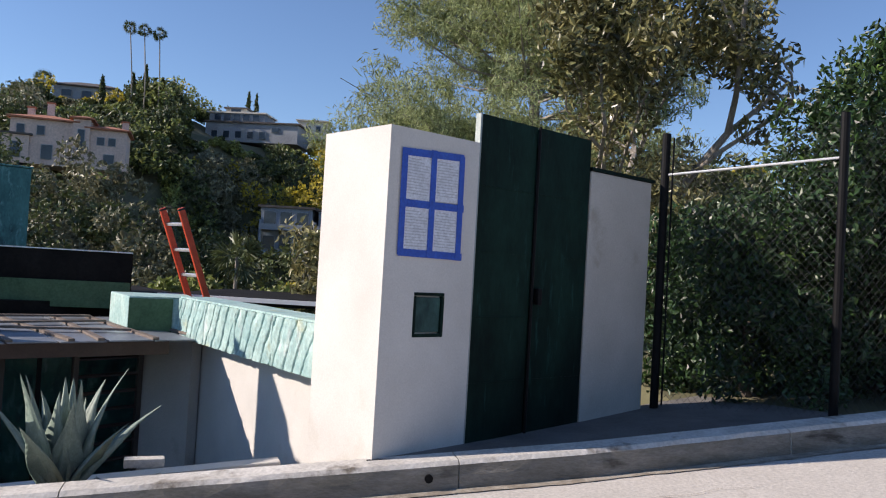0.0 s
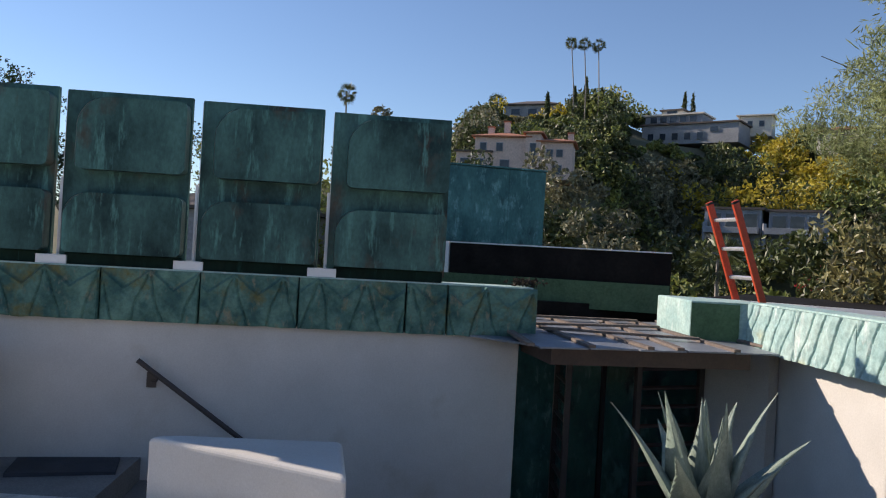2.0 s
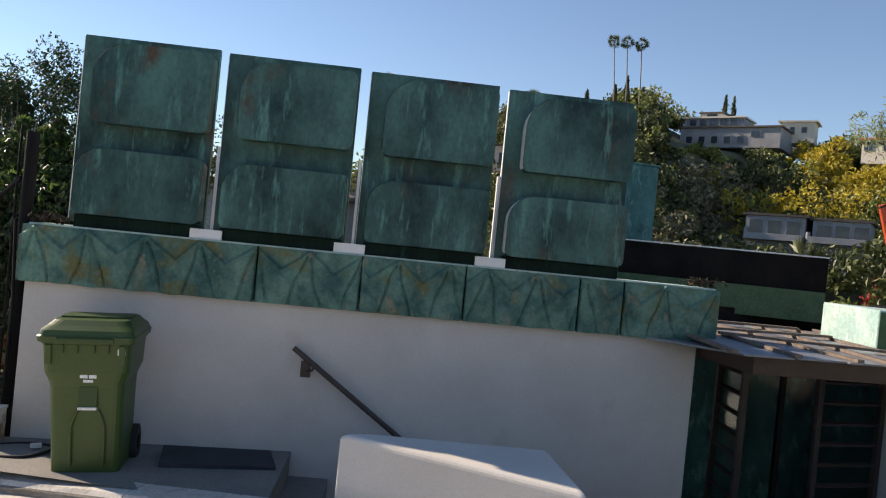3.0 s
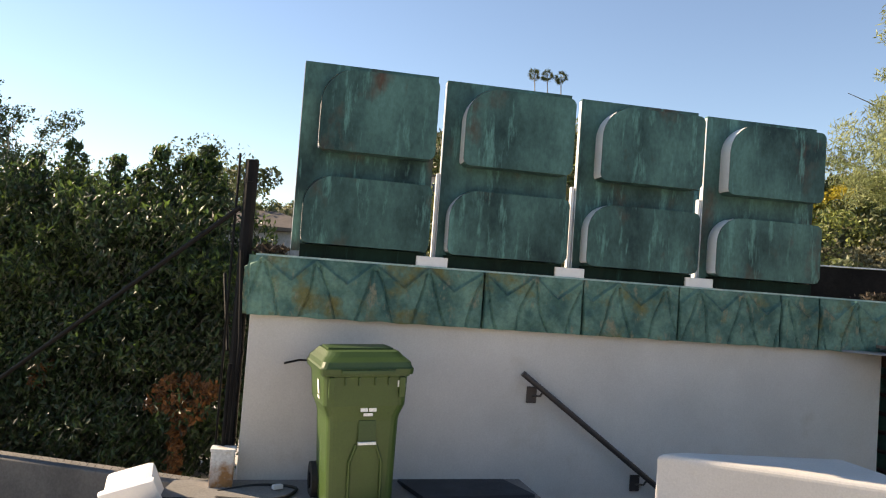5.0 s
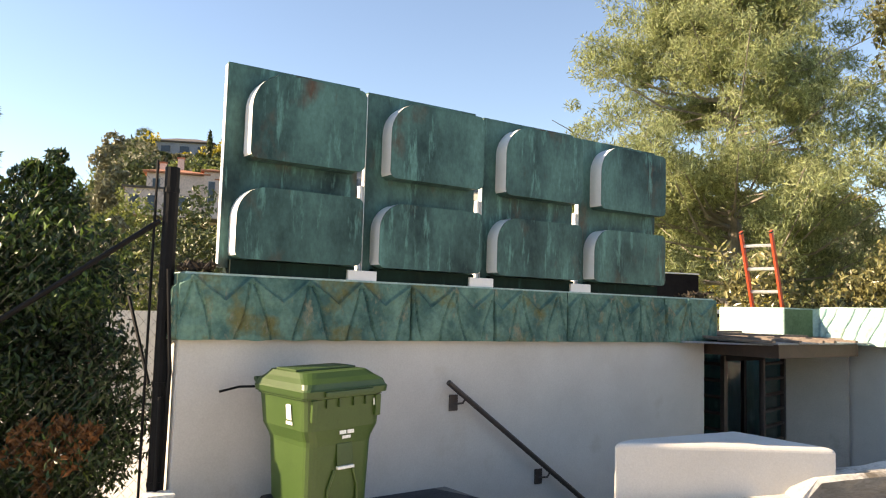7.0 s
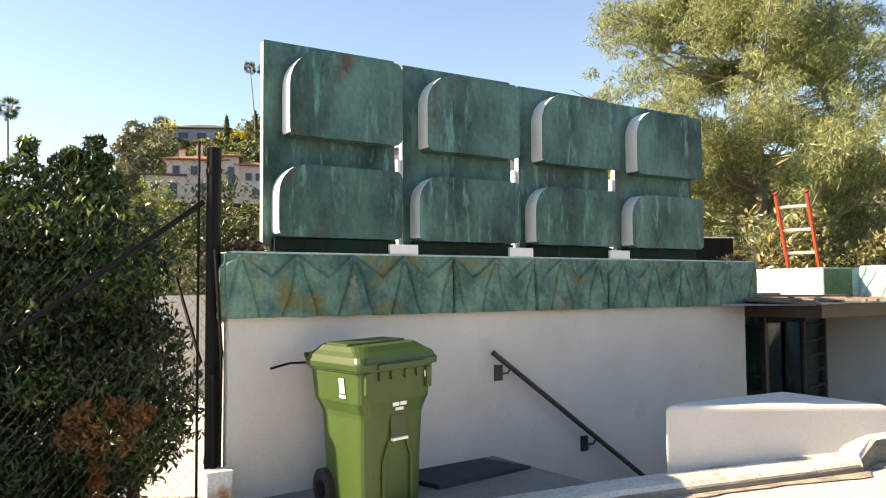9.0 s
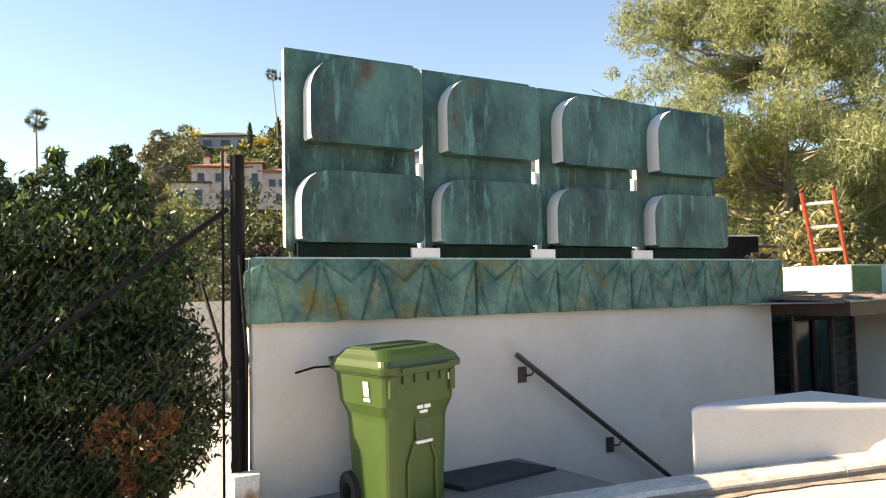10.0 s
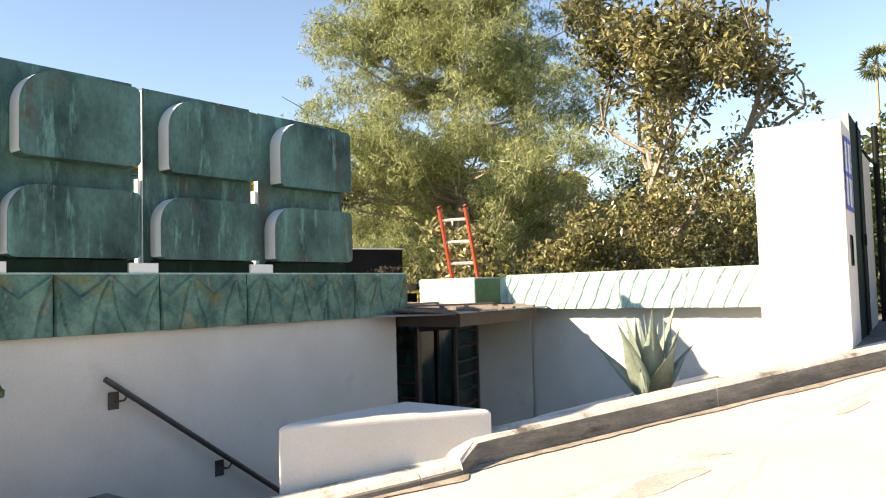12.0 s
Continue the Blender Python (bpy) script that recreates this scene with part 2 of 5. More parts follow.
def add_prism(bm, outline, z0, z1):
    """outline: (x, y) or (x, y, top) corners; z0: the bottom."""
    lo = [bm.verts.new((p[0], p[1], z0)) for p in outline]
    hi = [bm.verts.new((p[0], p[1], p[2] if len(p) > 2 else z1)) for p in outline]
    bm.faces.new(lo)
    bm.faces.new(hi)
    k = len(lo)
    for i in range(k):
        bm.faces.new((lo[i], lo[(i + 1) % k], hi[(i + 1) % k], hi[i]))


def prism(outline, z0, z1=0.0, bevel=0.0):
    bm = bmesh.new()
    add_prism(bm, outline, z0, z1)
    if bevel:
        bmesh.ops.bevel(bm, geom=[e for e in bm.edges], offset=bevel, segments=3, affect="EDGES", profile=0.6)
    return bm


def add_tube(bm, points, radii, sides=8):
    rings = []
    pts = [Vector(p) for p in points]
    for i, p in enumerate(pts):
        d = (pts[min(i + 1, len(pts) - 1)] - pts[max(i - 1, 0)]).normalized()
        a = d.orthogonal().normalized()
        b = d.cross(a)
        r = radii[i] if isinstance(radii, (list, tuple)) else radii
        rings.append([bm.verts.new(p + (a * math.cos(k * 2 * math.pi / sides) + b * math.sin(k * 2 * math.pi / sides)) * r) for k in range(sides)])
    for q, w in zip(rings, rings[1:]):
        best = min(range(sides), key=lambda o: sum((q[k].co - w[(k + o) % sides].co).length for k in range(0, sides, 2)))
        for k in range(sides):
            bm.faces.new((q[k], q[(k + 1) % sides], w[(k + 1 + best) % sides], w[(k + best) % sides]))
    bm.faces.new(rings[0][::-1])
    bm.faces.new(rings[-1])


def tube(points, radii, sides=8):
    bm = bmesh.new()
    add_tube(bm, points, radii, sides)
    return bm


def leaf_mesh(name, centres, length, width, material, rng, up=0.3, parent=None, label="", droop=0.0):
    """Many small folded leaves, each a diamond of two faces."""
    c = np.asarray(centres, float)
    k = len(c)
    d = rng.normal(size=(k, 3))
    d[:, 2] += up
    d /= np.linalg.norm(d, axis=1)[:, None]
    s = np.cross(d, rng.normal(size=(k, 3)))
    s /= np.linalg.norm(s, axis=1)[:, None]
    nrm = np.cross(d, s)
    ln = (length * rng.uniform(0.6, 1.3, k))[:, None]
    wd = (width * rng.uniform(0.7, 1.25, k))[:, None]
    base = c - d * ln * 0.5
    tip = c + d * ln * 0.5 - np.array([0, 0, 1.0]) * ln * droop
    left = c + s * wd * 0.5 + nrm * wd * 0.22
    right = c - s * wd * 0.5 + nrm * wd * 0.22
    v = np.stack([base, left, tip, right], 1).reshape(-1, 3)
    i = np.arange(k) * 4
    f = np.concatenate([np.stack([i, i + 1, i + 2], 1), np.stack([i, i + 2, i + 3], 1)])
    return raw(name, v.tolist(), f.tolist(), material, parent, label)


def clumps(rng, blobs, per, spread=0.5):
    """Points in loose clumps: blobs are (x, y, z, radius)."""
    out = []
    for x, y, z, r in blobs:
        q = rng.normal(size=(per, 3))
        q /= np.linalg.norm(q, axis=1)[:, None]
        q *= r * rng.uniform(0.25, 1.0, per)[:, None] ** spread
        q[:, 2] *= 0.8
        out.append(q + (x, y, z))
    return np.concatenate(out)


# ---- the plan: the sign wall's own axes ----
S0, SU, SN = Vector((-8.182, 3.604, 0)), Vector((0.807, 0.5906, 0)), Vector((0.5906, -0.807, 0))
TURN = math.degrees(math.atan2(SU.y, SU.x))
def on(u, v, z):
    """A place u metres along the sign wall, v in front of it, at height z."""
    return S0 + SU * u + SN * v + Vector((0, 0, z))
def at_wall(u, v, z):
    return Matrix.Translation(on(u, v, z)) @ pose(0, 0, 0, 0, 0, TURN)
def xy(u, v):
    p = on(u, v, 0)
    return (p.x, p.y)
def road_z(x, y):
    return -0.02 + 0.088 * x + 0.035 * y
def clampf(a, lo, hi):
    return max(lo, min(hi, a))
def smooth(a, b, x):
    t = clampf((x - a) / (b - a), 0, 1)
    return t * t * (3 - 2 * t)
RIDGE = [(-200, 8), (-110, 7), (-70, 7.5), (-64, 7.5), (-58, 8.5), (-55, 13), (-51, 18), (-47, 19.5), (-38, 19.5), (-32, 19), (-28, 17), (-20, 15.3), (-10, 14.3), (10, 12), (60, 14), (120, 14), (200, 9)]
def ridge(x):
    for (a, za), (b, zb) in zip(RIDGE, RIDGE[1:]):
        if x <= b:
            return za + (zb - za) * clampf((x - a) / (b - a), 0, 1)
    return RIDGE[-1][1]
def kerb_y(x):
    """The road's far edge."""
    if x > 1.0:
        return 4.85 + 0.255 * (x - 1.0)
    if x > -4.3:
        return 4.85 + 0.167 * (x - 1.0)
    if x > -5.7:
        return 3.835 + 0.165 * (x + 4.3)
    return 3.604 + 0.25 * (x + 5.7)
def land(x, y):
    """Height of the ground sheet."""
    road = road_z(clampf(x, -40, 40), y)
    if y < kerb_y(x):
        return road - 0.25 + 0.35 * clampf(-6.5 - y, 0, 14)
    pit = -2.4
    side = -1.05 if x < -8.6 else pit
    if x > 0.8:
        side = pit + (road_z(x, 5.5) + 0.05 - pit) * smooth(0.8, 2.2, x)
    near = side + (road - 0.25 - side) * (1 - smooth(0.0, 0.8, y - kerb_y(x)))
    valley = -4.5 if x < 2 else -4.5 + 4.0 * smooth(2, 14, x)
    z = near + (valley - near) * smooth(12, 26, y)
    start = 28 + 34 * smooth(-26, -17, x) - 20 * smooth(5, 25, x)
    west = x if x > -30 else min(x, -6.5 + (x + 6.5) * 94 / (max(y, 45) + 1))
    z += (ridge(west) - valley) * smooth(start, 96, y)
    z -= 10 * smooth(110, 190, y)
    return z + 0.5 * smooth(14, 40, y) * noise.noise(Vector((x * 0.12, y * 0.12, 0)))


# ---- ground, road, kerb ----
def grid_axis(lo, hi, near_lo, near_hi, fine, coarse):
    a = list(np.arange(near_lo, near_hi, fine))
    v, s = near_hi, fine
    while v < hi:
        a.append(v)
        s = min(s * 1.25, coarse)
        v += s
    a.append(hi)
    v, s = near_lo - fine, fine
    while v > lo:
        a.insert(0, v)
        s = min(s * 1.25, coarse)
        v -= s
    a.insert(0, lo)
    return a
gx, gy = grid_axis(-900, 900, -11, 5, 0.4, 40), grid_axis(-600, 1500, 0, 14, 0.4, 40)
def land_far(x, y):
    far = max(abs(x) - 200, y - 200, -60 - y, 0)
    return land(clampf(x, -200, 200), clampf(y, -60, 200)) - 0.05 * far
gv = [(x, y, land_far(x, y)) for y in gy for x in gx]
gf = [(j * len(gx) + i, j * len(gx) + i + 1, (j + 1) * len(gx) + i + 1, (j + 1) * len(gx) + i) for j in range(len(gy) - 1) for i in range(len(gx) - 1)]
tagged(raw("ground", gv, gf, EARTH), "dry scrubby hillside ground reaching the horizon", "ground", kind="structure")

rv, rf = [], []
xs = [-60 + 1.0 * i for i in range(121)]
for x in xs:
    for k in range(9):
        y = -7.0 + (kerb_y(x) + 0.05 + 7.0) * k / 8
        xx = clampf(x, -40, 40)
        rv.append((x, y, road_z(xx, y) + 0.006 * noise.noise(Vector((x, y, 3)))))
for i in range(len(xs) - 1):
    for k in range(8):
        a = i * 9 + k
        rf.append((a, a + 9, a + 10, a + 1))
tagged(raw("road", rv, rf, CONCRETE), "pale sunlit concrete road sloping down the hill", "road", kind="structure")


def kerb_run(name, label, x0, x1, step, rise, width, material, round_end=False):
    """A low concrete kerb along the road's edge: pieces of a few metres with open joints."""
    k = holder(name, label, "kerb", kind="structure")
    x = x0
    while x < x1 - 1e-6:
        e = min(x + step, x1)
        bm = bmesh.new()
        rings = []
        cuts = max(2, int((e - x) / 0.16))
        for i in range(cuts + 1):
            q = x + (e - x - 0.008) * i / cuts
            y = kerb_y(q)
            h = rise
            if round_end and q - x0 < 0.22:
                h = 0.10 + (rise - 0.10) * math.sqrt(max(0.0, 1 - (1 - (q - x0) / 0.22) ** 2))
            n1 = 0.012 * noise.noise(Vector((q * 3, 1, 0)))
            n2 = 0.010 * noise.noise(Vector((q * 4, 7, 0)))
            b = road_z(q, y)
            prof = ((0.0 + n1, -0.3), (0.01 + n1, h * 0.5), (0.02 + n2, h - 0.025), (0.045, h + n2 * 0.4), (width - 0.03, h + 0.012), (width, h - 0.015), (width, -0.6))
            rings.append([bm.verts.new((q - 0.25 * a, y + a, b + c)) for a, c in prof])
        for p, w in zip(rings, rings[1:]):
            for i in range(len(p) - 1):
                # Front faces take the darker tone, grime with shade painted in.
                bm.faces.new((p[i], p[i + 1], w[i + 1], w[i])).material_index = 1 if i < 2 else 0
        bm.faces.new(rings[0])
        bm.faces.new(rings[-1])
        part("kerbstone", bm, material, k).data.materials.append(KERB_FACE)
        x = e
    return k
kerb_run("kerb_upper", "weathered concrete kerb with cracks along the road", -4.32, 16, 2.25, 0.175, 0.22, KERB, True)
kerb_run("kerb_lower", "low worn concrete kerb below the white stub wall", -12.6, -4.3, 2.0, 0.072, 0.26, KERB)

# entry terrace, stairs and floor of the entry pit
def sheet_block(name, label, outline, z0, material, category):
    return tagged(link(name, prism(outline, z0), material), label, category, kind="structure")
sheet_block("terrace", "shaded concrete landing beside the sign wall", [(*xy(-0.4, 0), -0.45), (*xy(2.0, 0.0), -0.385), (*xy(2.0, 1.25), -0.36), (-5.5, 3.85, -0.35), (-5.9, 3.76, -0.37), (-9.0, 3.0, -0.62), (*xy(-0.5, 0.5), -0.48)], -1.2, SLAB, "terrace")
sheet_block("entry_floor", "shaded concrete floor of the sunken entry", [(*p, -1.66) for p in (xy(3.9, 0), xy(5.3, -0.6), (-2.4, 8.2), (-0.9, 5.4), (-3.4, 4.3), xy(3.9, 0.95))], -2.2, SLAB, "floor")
stairs = holder("stairs", "concrete stairs going down along the sign wall", "stairs", kind="structure")
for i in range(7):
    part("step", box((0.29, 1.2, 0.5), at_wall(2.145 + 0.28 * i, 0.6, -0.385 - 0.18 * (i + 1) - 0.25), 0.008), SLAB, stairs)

# planter behind the kerb
planter = holder("planter", "raised bed of dry soil behind the kerb", "planter", kind="structure")
bm = bmesh.new()
N = 26
quad = [Vector((-3.9, 4.18, -0.20)), Vector((-0.5, 4.74, 0.13)), Vector((-1.15, 5.75, -0.02)), Vector((-3.15, 5.15, -0.24))]
vs = []
for j in range(N + 1):
    for i in range(N + 1):
        a, b = i / N, j / N
        p = quad[0] * (1 - a) * (1 - b) + quad[1] * a * (1 - b) + quad[2] * a * b + quad[3] * (1 - a) * b
        p.z += 0.035 * noise.noise(p * 5) + 0.02 * noise.noise(p * 17)
        vs.append(bm.verts.new(p))
for j in range(N):
    for i in range(N):
        a = j * (N + 1) + i
        bm.faces.new((vs[a], vs[a + 1], vs[a + N + 2], vs[a + N + 1]))
part("soil", bm, SOIL, planter, "dry crumbly brown soil")
part("edging", prism([(-4.0, 4.2, -0.18), (-3.1, 5.08, -0.16), (-1.1, 5.72, 0.02), (-1.15, 5.86, 0.02), (-3.2, 5.25, -0.16), (-4.25, 4.35, -0.18)], -1.9, bevel=0.015), STUCCO, planter, "low white stuccoed edging wall")
rng = np.random.default_rng(5)
for i in range(26):
    a, b = rng.uniform(0.05, 0.95), rng.uniform(0.2, 0.95)
    p = quad[0] * (1 - a) * (1 - b) + quad[1] * a * (1 - b) + quad[2] * a * b + quad[3] * (1 - a) * b
    bm = bmesh.new()
    bmesh.ops.create_icosphere(bm, subdivisions=1, radius=rng.uniform(0.02, 0.05), matrix=Matrix.Translation(p + Vector((0, 0, 0.02))) @ pose(0, 0, 0, *rng.uniform(0, 180, 3)) @ Matrix.Diagonal((1.5, 1, 0.7, 1)))
    part("stone", bm, KERB, planter)
bm = box((0.26, 0.10, 0.06), pose(-1.95, 5.3, 0.07, 0, 0, 20), 0.012)
tagged(link("broken_brick", bm, KERB), "broken pale brick lying on dry soil", "brick")
sheet_block("gate_apron", "shaded concrete apron in front of the gate", [(-0.4, 4.77, 0.30), (0.95, 5.0, 0.37), (2.7, 5.44, 0.52), (3.4, 5.62, 0.58), (2.5, 7.3, 0.45), (1.3, 6.5, 0.36), (0.3, 5.6, 0.31)], -0.8, STAINED_SHADED, "pavement")

# ---- road repairs, dirt at the kerb's foot, drain ----
def road_patch(name, label, cx, cy, a, b, turn, material, seed, lift=0.004, ragged=0.35):
    pts = []
    for i in range(22):
        t = i / 22 * 2 * math.pi
        k = 1 + ragged * noise.noise(Vector((math.cos(t) * 1.7, math.sin(t) * 1.7, seed)))
        x, y = a * k * math.cos(t), b * k * math.sin(t)
        c, s_ = math.cos(radians(turn)), math.sin(radians(turn))
        px, py = cx + x * c - y * s_, cy + x * s_ + y * c
        pts.append((px, py, road_z(px, py) + 0.006 * noise.noise(Vector((px, py, 3))) + lift))
    return tagged(link(name, prism(pts, -1.2), material), label, "road patch", kind="structure")
PATCH = surface("grey_road_patch", (0.33, 0.31, 0.285), (0.41, 0.385, 0.355), 6, 0.92, 0.4, 60, contrast=0.1)
DIRT = surface("kerb_dirt", (0.22, 0.185, 0.145), (0.34, 0.30, 0.245), 9, 0.95, 0.6, 50, contrast=0.1)
for i, (cx, cy, a, b, tn) in enumerate(((-3.35, 3.05, 0.42, 0.10, 18), (-1.35, 3.75, 0.28, 0.05, 25), (-4.1, 2.75, 0.25, 0.07, 10), (-0.4, 3.2, 0.20, 0.06, 40), (-2.9, 3.35, 0.16, 0.04, -20), (1.3, 3.7, 0.3, 0.05, 20))):
    road_patch("road_patch", "worn grey repair patch in the concrete road", cx, cy, a, b, tn, PATCH, i)
dv, df = [], []
steps = 220
for i in range(steps + 1):
    x = -6.2 + 11.5 * i / steps
    w = 0.05 + 0.07 * max(0, noise.noise(Vector((x * 1.3, 2, 9))) + 0.35) + 0.02 * noise.noise(Vector((x * 9, 2, 9)))
    for y in (kerb_y(x) + 0.02, kerb_y(x) - max(0.012, w)):
        dv.append((x, y, road_z(x, y) + 0.0075))
for i in range(steps):
    df.append((2 * i, 2 * i + 1, 2 * i + 3, 2 * i + 2))
tagged(raw("gutter_dirt", dv, df, DIRT), "strip of brown dirt along the kerb foot", "dirt", kind="stuff")
def crack(name, pts, w, material):
    """A narrow open crack: a dark sunken-looking strip laid along the road."""
    v, f = [], []
    for i, (x, y) in enumerate(pts):
        k = w * (0.5 + 0.8 * abs(noise.noise(Vector((x * 7, y * 7, 1)))))
        for d in (-k, k):
            v.append((x + 0.3 * d, y + d, road_z(x, y) + 0.008))
    for i in range(len(pts) - 1):
        f.append((2 * i, 2 * i + 1, 2 * i + 3, 2 * i + 2))
    tagged(raw(name, v, f, material), "fine dark crack in the concrete road", "crack", kind="structure")
for sx, sy, ln, an, sd in ((-4.4, 3.1, 1.6, 8, 1), (-2.2, 3.6, 1.9, 20, 2), (0.6, 4.3, 1.4, 12, 3), (-3.3, 2.6, 0.9, 35, 4)):
    pts = []
    for i in range(26):
        t = ln * i / 25
        pts.append((sx + t * math.cos(radians(an)), sy + t * math.sin(radians(an)) + 0.10 * noise.noise(Vector((t * 3, sd, 0)))))
    crack("road_crack", pts, 0.0035, DIRT)
drain = holder("drain_pipe", "dark drain pipe mouth in the kerb face", "pipe")
dx = 0.02
part("pipe_wall", tube([(dx - 0.03, kerb_y(dx) - 0.008, road_z(dx, 4.6) + 0.085), (dx - 0.05, kerb_y(dx) + 0.10, road_z(dx, 4.6) + 0.085)], 0.026, 14), TAR, drain)

# ---- the sign wall and the house body ----
wall = tagged(link("wall_sign", prism([xy(0, 0), xy(4.98, 0), xy(4.98, -0.28), xy(0, -0.28)], -2.2, 0.70, 0.012), STUCCO), "white stuccoed wall in shade below the copper band", "wall", kind="structure")
tagged(link("wall_return", prism([xy(1.4, -0.285), xy(1.68, -0.285), xy(1.68, -2.2), xy(1.4, -2.2)], -2.2, 0.70), STUCCO), "white stuccoed side wall of the house", "wall", kind="structure")
tagged(link("wall_entry_side", prism([xy(4.7, -0.285), xy(4.98, -0.285), xy(4.98, -1.6), xy(4.7, -1.6)], -2.2, 0.70), STUCCO), "white stuccoed wall beside the entry", "wall", kind="structure")
tagged(link("roof_deck", prism([xy(1.45, -0.3), xy(4.9, -0.3), xy(4.9, -1.7), xy(7.6, -1.95), xy(8.4, -3.0), xy(8.4, -7), xy(4.6, -7), xy(1.45, -2.2)], 0.72, 0.90), TAR), "flat black felt roof of the house", "roof", kind="structure")


def relief_panel(width, height, thick, seed, pitch=0.39, deep=0.024, slant=0.0):
    """A copper sheet beaten into rows of pointed leaves, slightly buckled."""
    bm = bmesh.new()
    nu, nz = max(4, int(width / 0.010)), 42
    rows = []
    creases = [-0.2 + 0.165 * k + 0.045 * noise.noise(Vector((k * 1.7, seed, 8))) for k in range(9)]
    for j in range(nz + 1):
        row = []
        for i in range(nu + 1):
            a, b = i / nu, j / nz
            q = (a * width + seed * 0.11) / pitch
            q += 0.10 * noise.noise(Vector((q * 0.9, b * 1.5, seed)))
            tri = abs(q - math.floor(q) - 0.5) * 2
            notch = b - (1.0 - 0.38 * tri)
            fold = abs(tri - 0.62 * (1 - b))
            h = deep * (1 - smooth(-0.03, 0.03, notch)) + 0.35 * deep * clampf(1 - abs(notch) / 0.06, 0, 1)
            h -= 0.75 * deep * clampf(1 - fold / 0.07, 0, 1) * (1 if b < 0.9 else 0.3)
            h += 0.25 * deep * clampf(1 - tri / 0.08, 0, 1)
            h += 0.012 * noise.noise(Vector((a * width * 5, b * 2.2, seed))) + 0.007 * noise.noise(Vector((a * width * 19, b * 7, seed)))
            if slant:
                w_ = a * width - slant * (b - 0.5) * height
                w_ += 0.03 * noise.noise(Vector((w_ * 4, b * 2, seed)))
                d_ = min(abs(w_ - c_) for c_ in creases)
                h = deep * (0.4 * noise.noise(Vector((w_ * 6, b * 1.2, seed))) + 0.2 * smooth(0.0, 0.10, d_)) - 0.6 * deep * math.exp(-(d_ / 0.010) ** 2)
                h += 0.008 * noise.noise(Vector((a * width * 22, b * 5, seed)))
            if i in (0, nu):
                h *= 0.3
            drop = 0.008 * noise.noise(Vector((a * width * 7, seed, 2))) if j == 0 else 0
            row.append(bm.verts.new((a * width, -thick * 0 - h, b * height + drop)))
        rows.append(row)
    for p, w in zip(rows, rows[1:]):
        for i in range(nu):
            bm.faces.new((p[i], p[i + 1], w[i + 1], w[i]))
    rim = [*rows[0], *[r[-1] for r in rows[1:]], *rows[-1][-2::-1], *[r[0] for r in rows[-2:0:-1]]]
    back = [bm.verts.new((v.co.x, thick, v.co.z)) for v in rim]
    k = len(rim)
    for i in range(k):
        bm.faces.new((rim[i], rim[(i + 1) % k], back[(i + 1) % k], back[i]))
    bm.faces.new(back)
    return bm


band = holder("copper_band", "beaten green copper cornice with leaf relief on the sign wall", "cornice")
cuts = [-0.03, 1.628, 2.387, 3.158, 4.02, 4.36, 5.11]
for i, (a, b) in enumerate(zip(cuts, cuts[1:])):
    bm = relief_panel(b - a - 0.012, 0.405, 0.33, i + 1)
    bm.transform(at_wall(a + 0.006, 0.035, 0.692))
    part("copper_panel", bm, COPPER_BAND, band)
bm = relief_panel(0.30, 0.405, 0.03, 9)
bm.transform(Matrix.Translation(on(-0.035, 0.03, 0.692)) @ pose(0, 0, 0, 0, 0, TURN - 90) @ Matrix.Translation((-0.30, 0, 0)))
part("copper_panel", bm, COPPER_BAND, band, "narrow copper side panel")
# Top of the band in the paler tone, sunlight painted in.
part("capping", box((5.06, 0.34, 0.012), at_wall(2.54, -0.14, 1.104)), COPPER_SUNLIT, band, "sunlit pale copper capping")

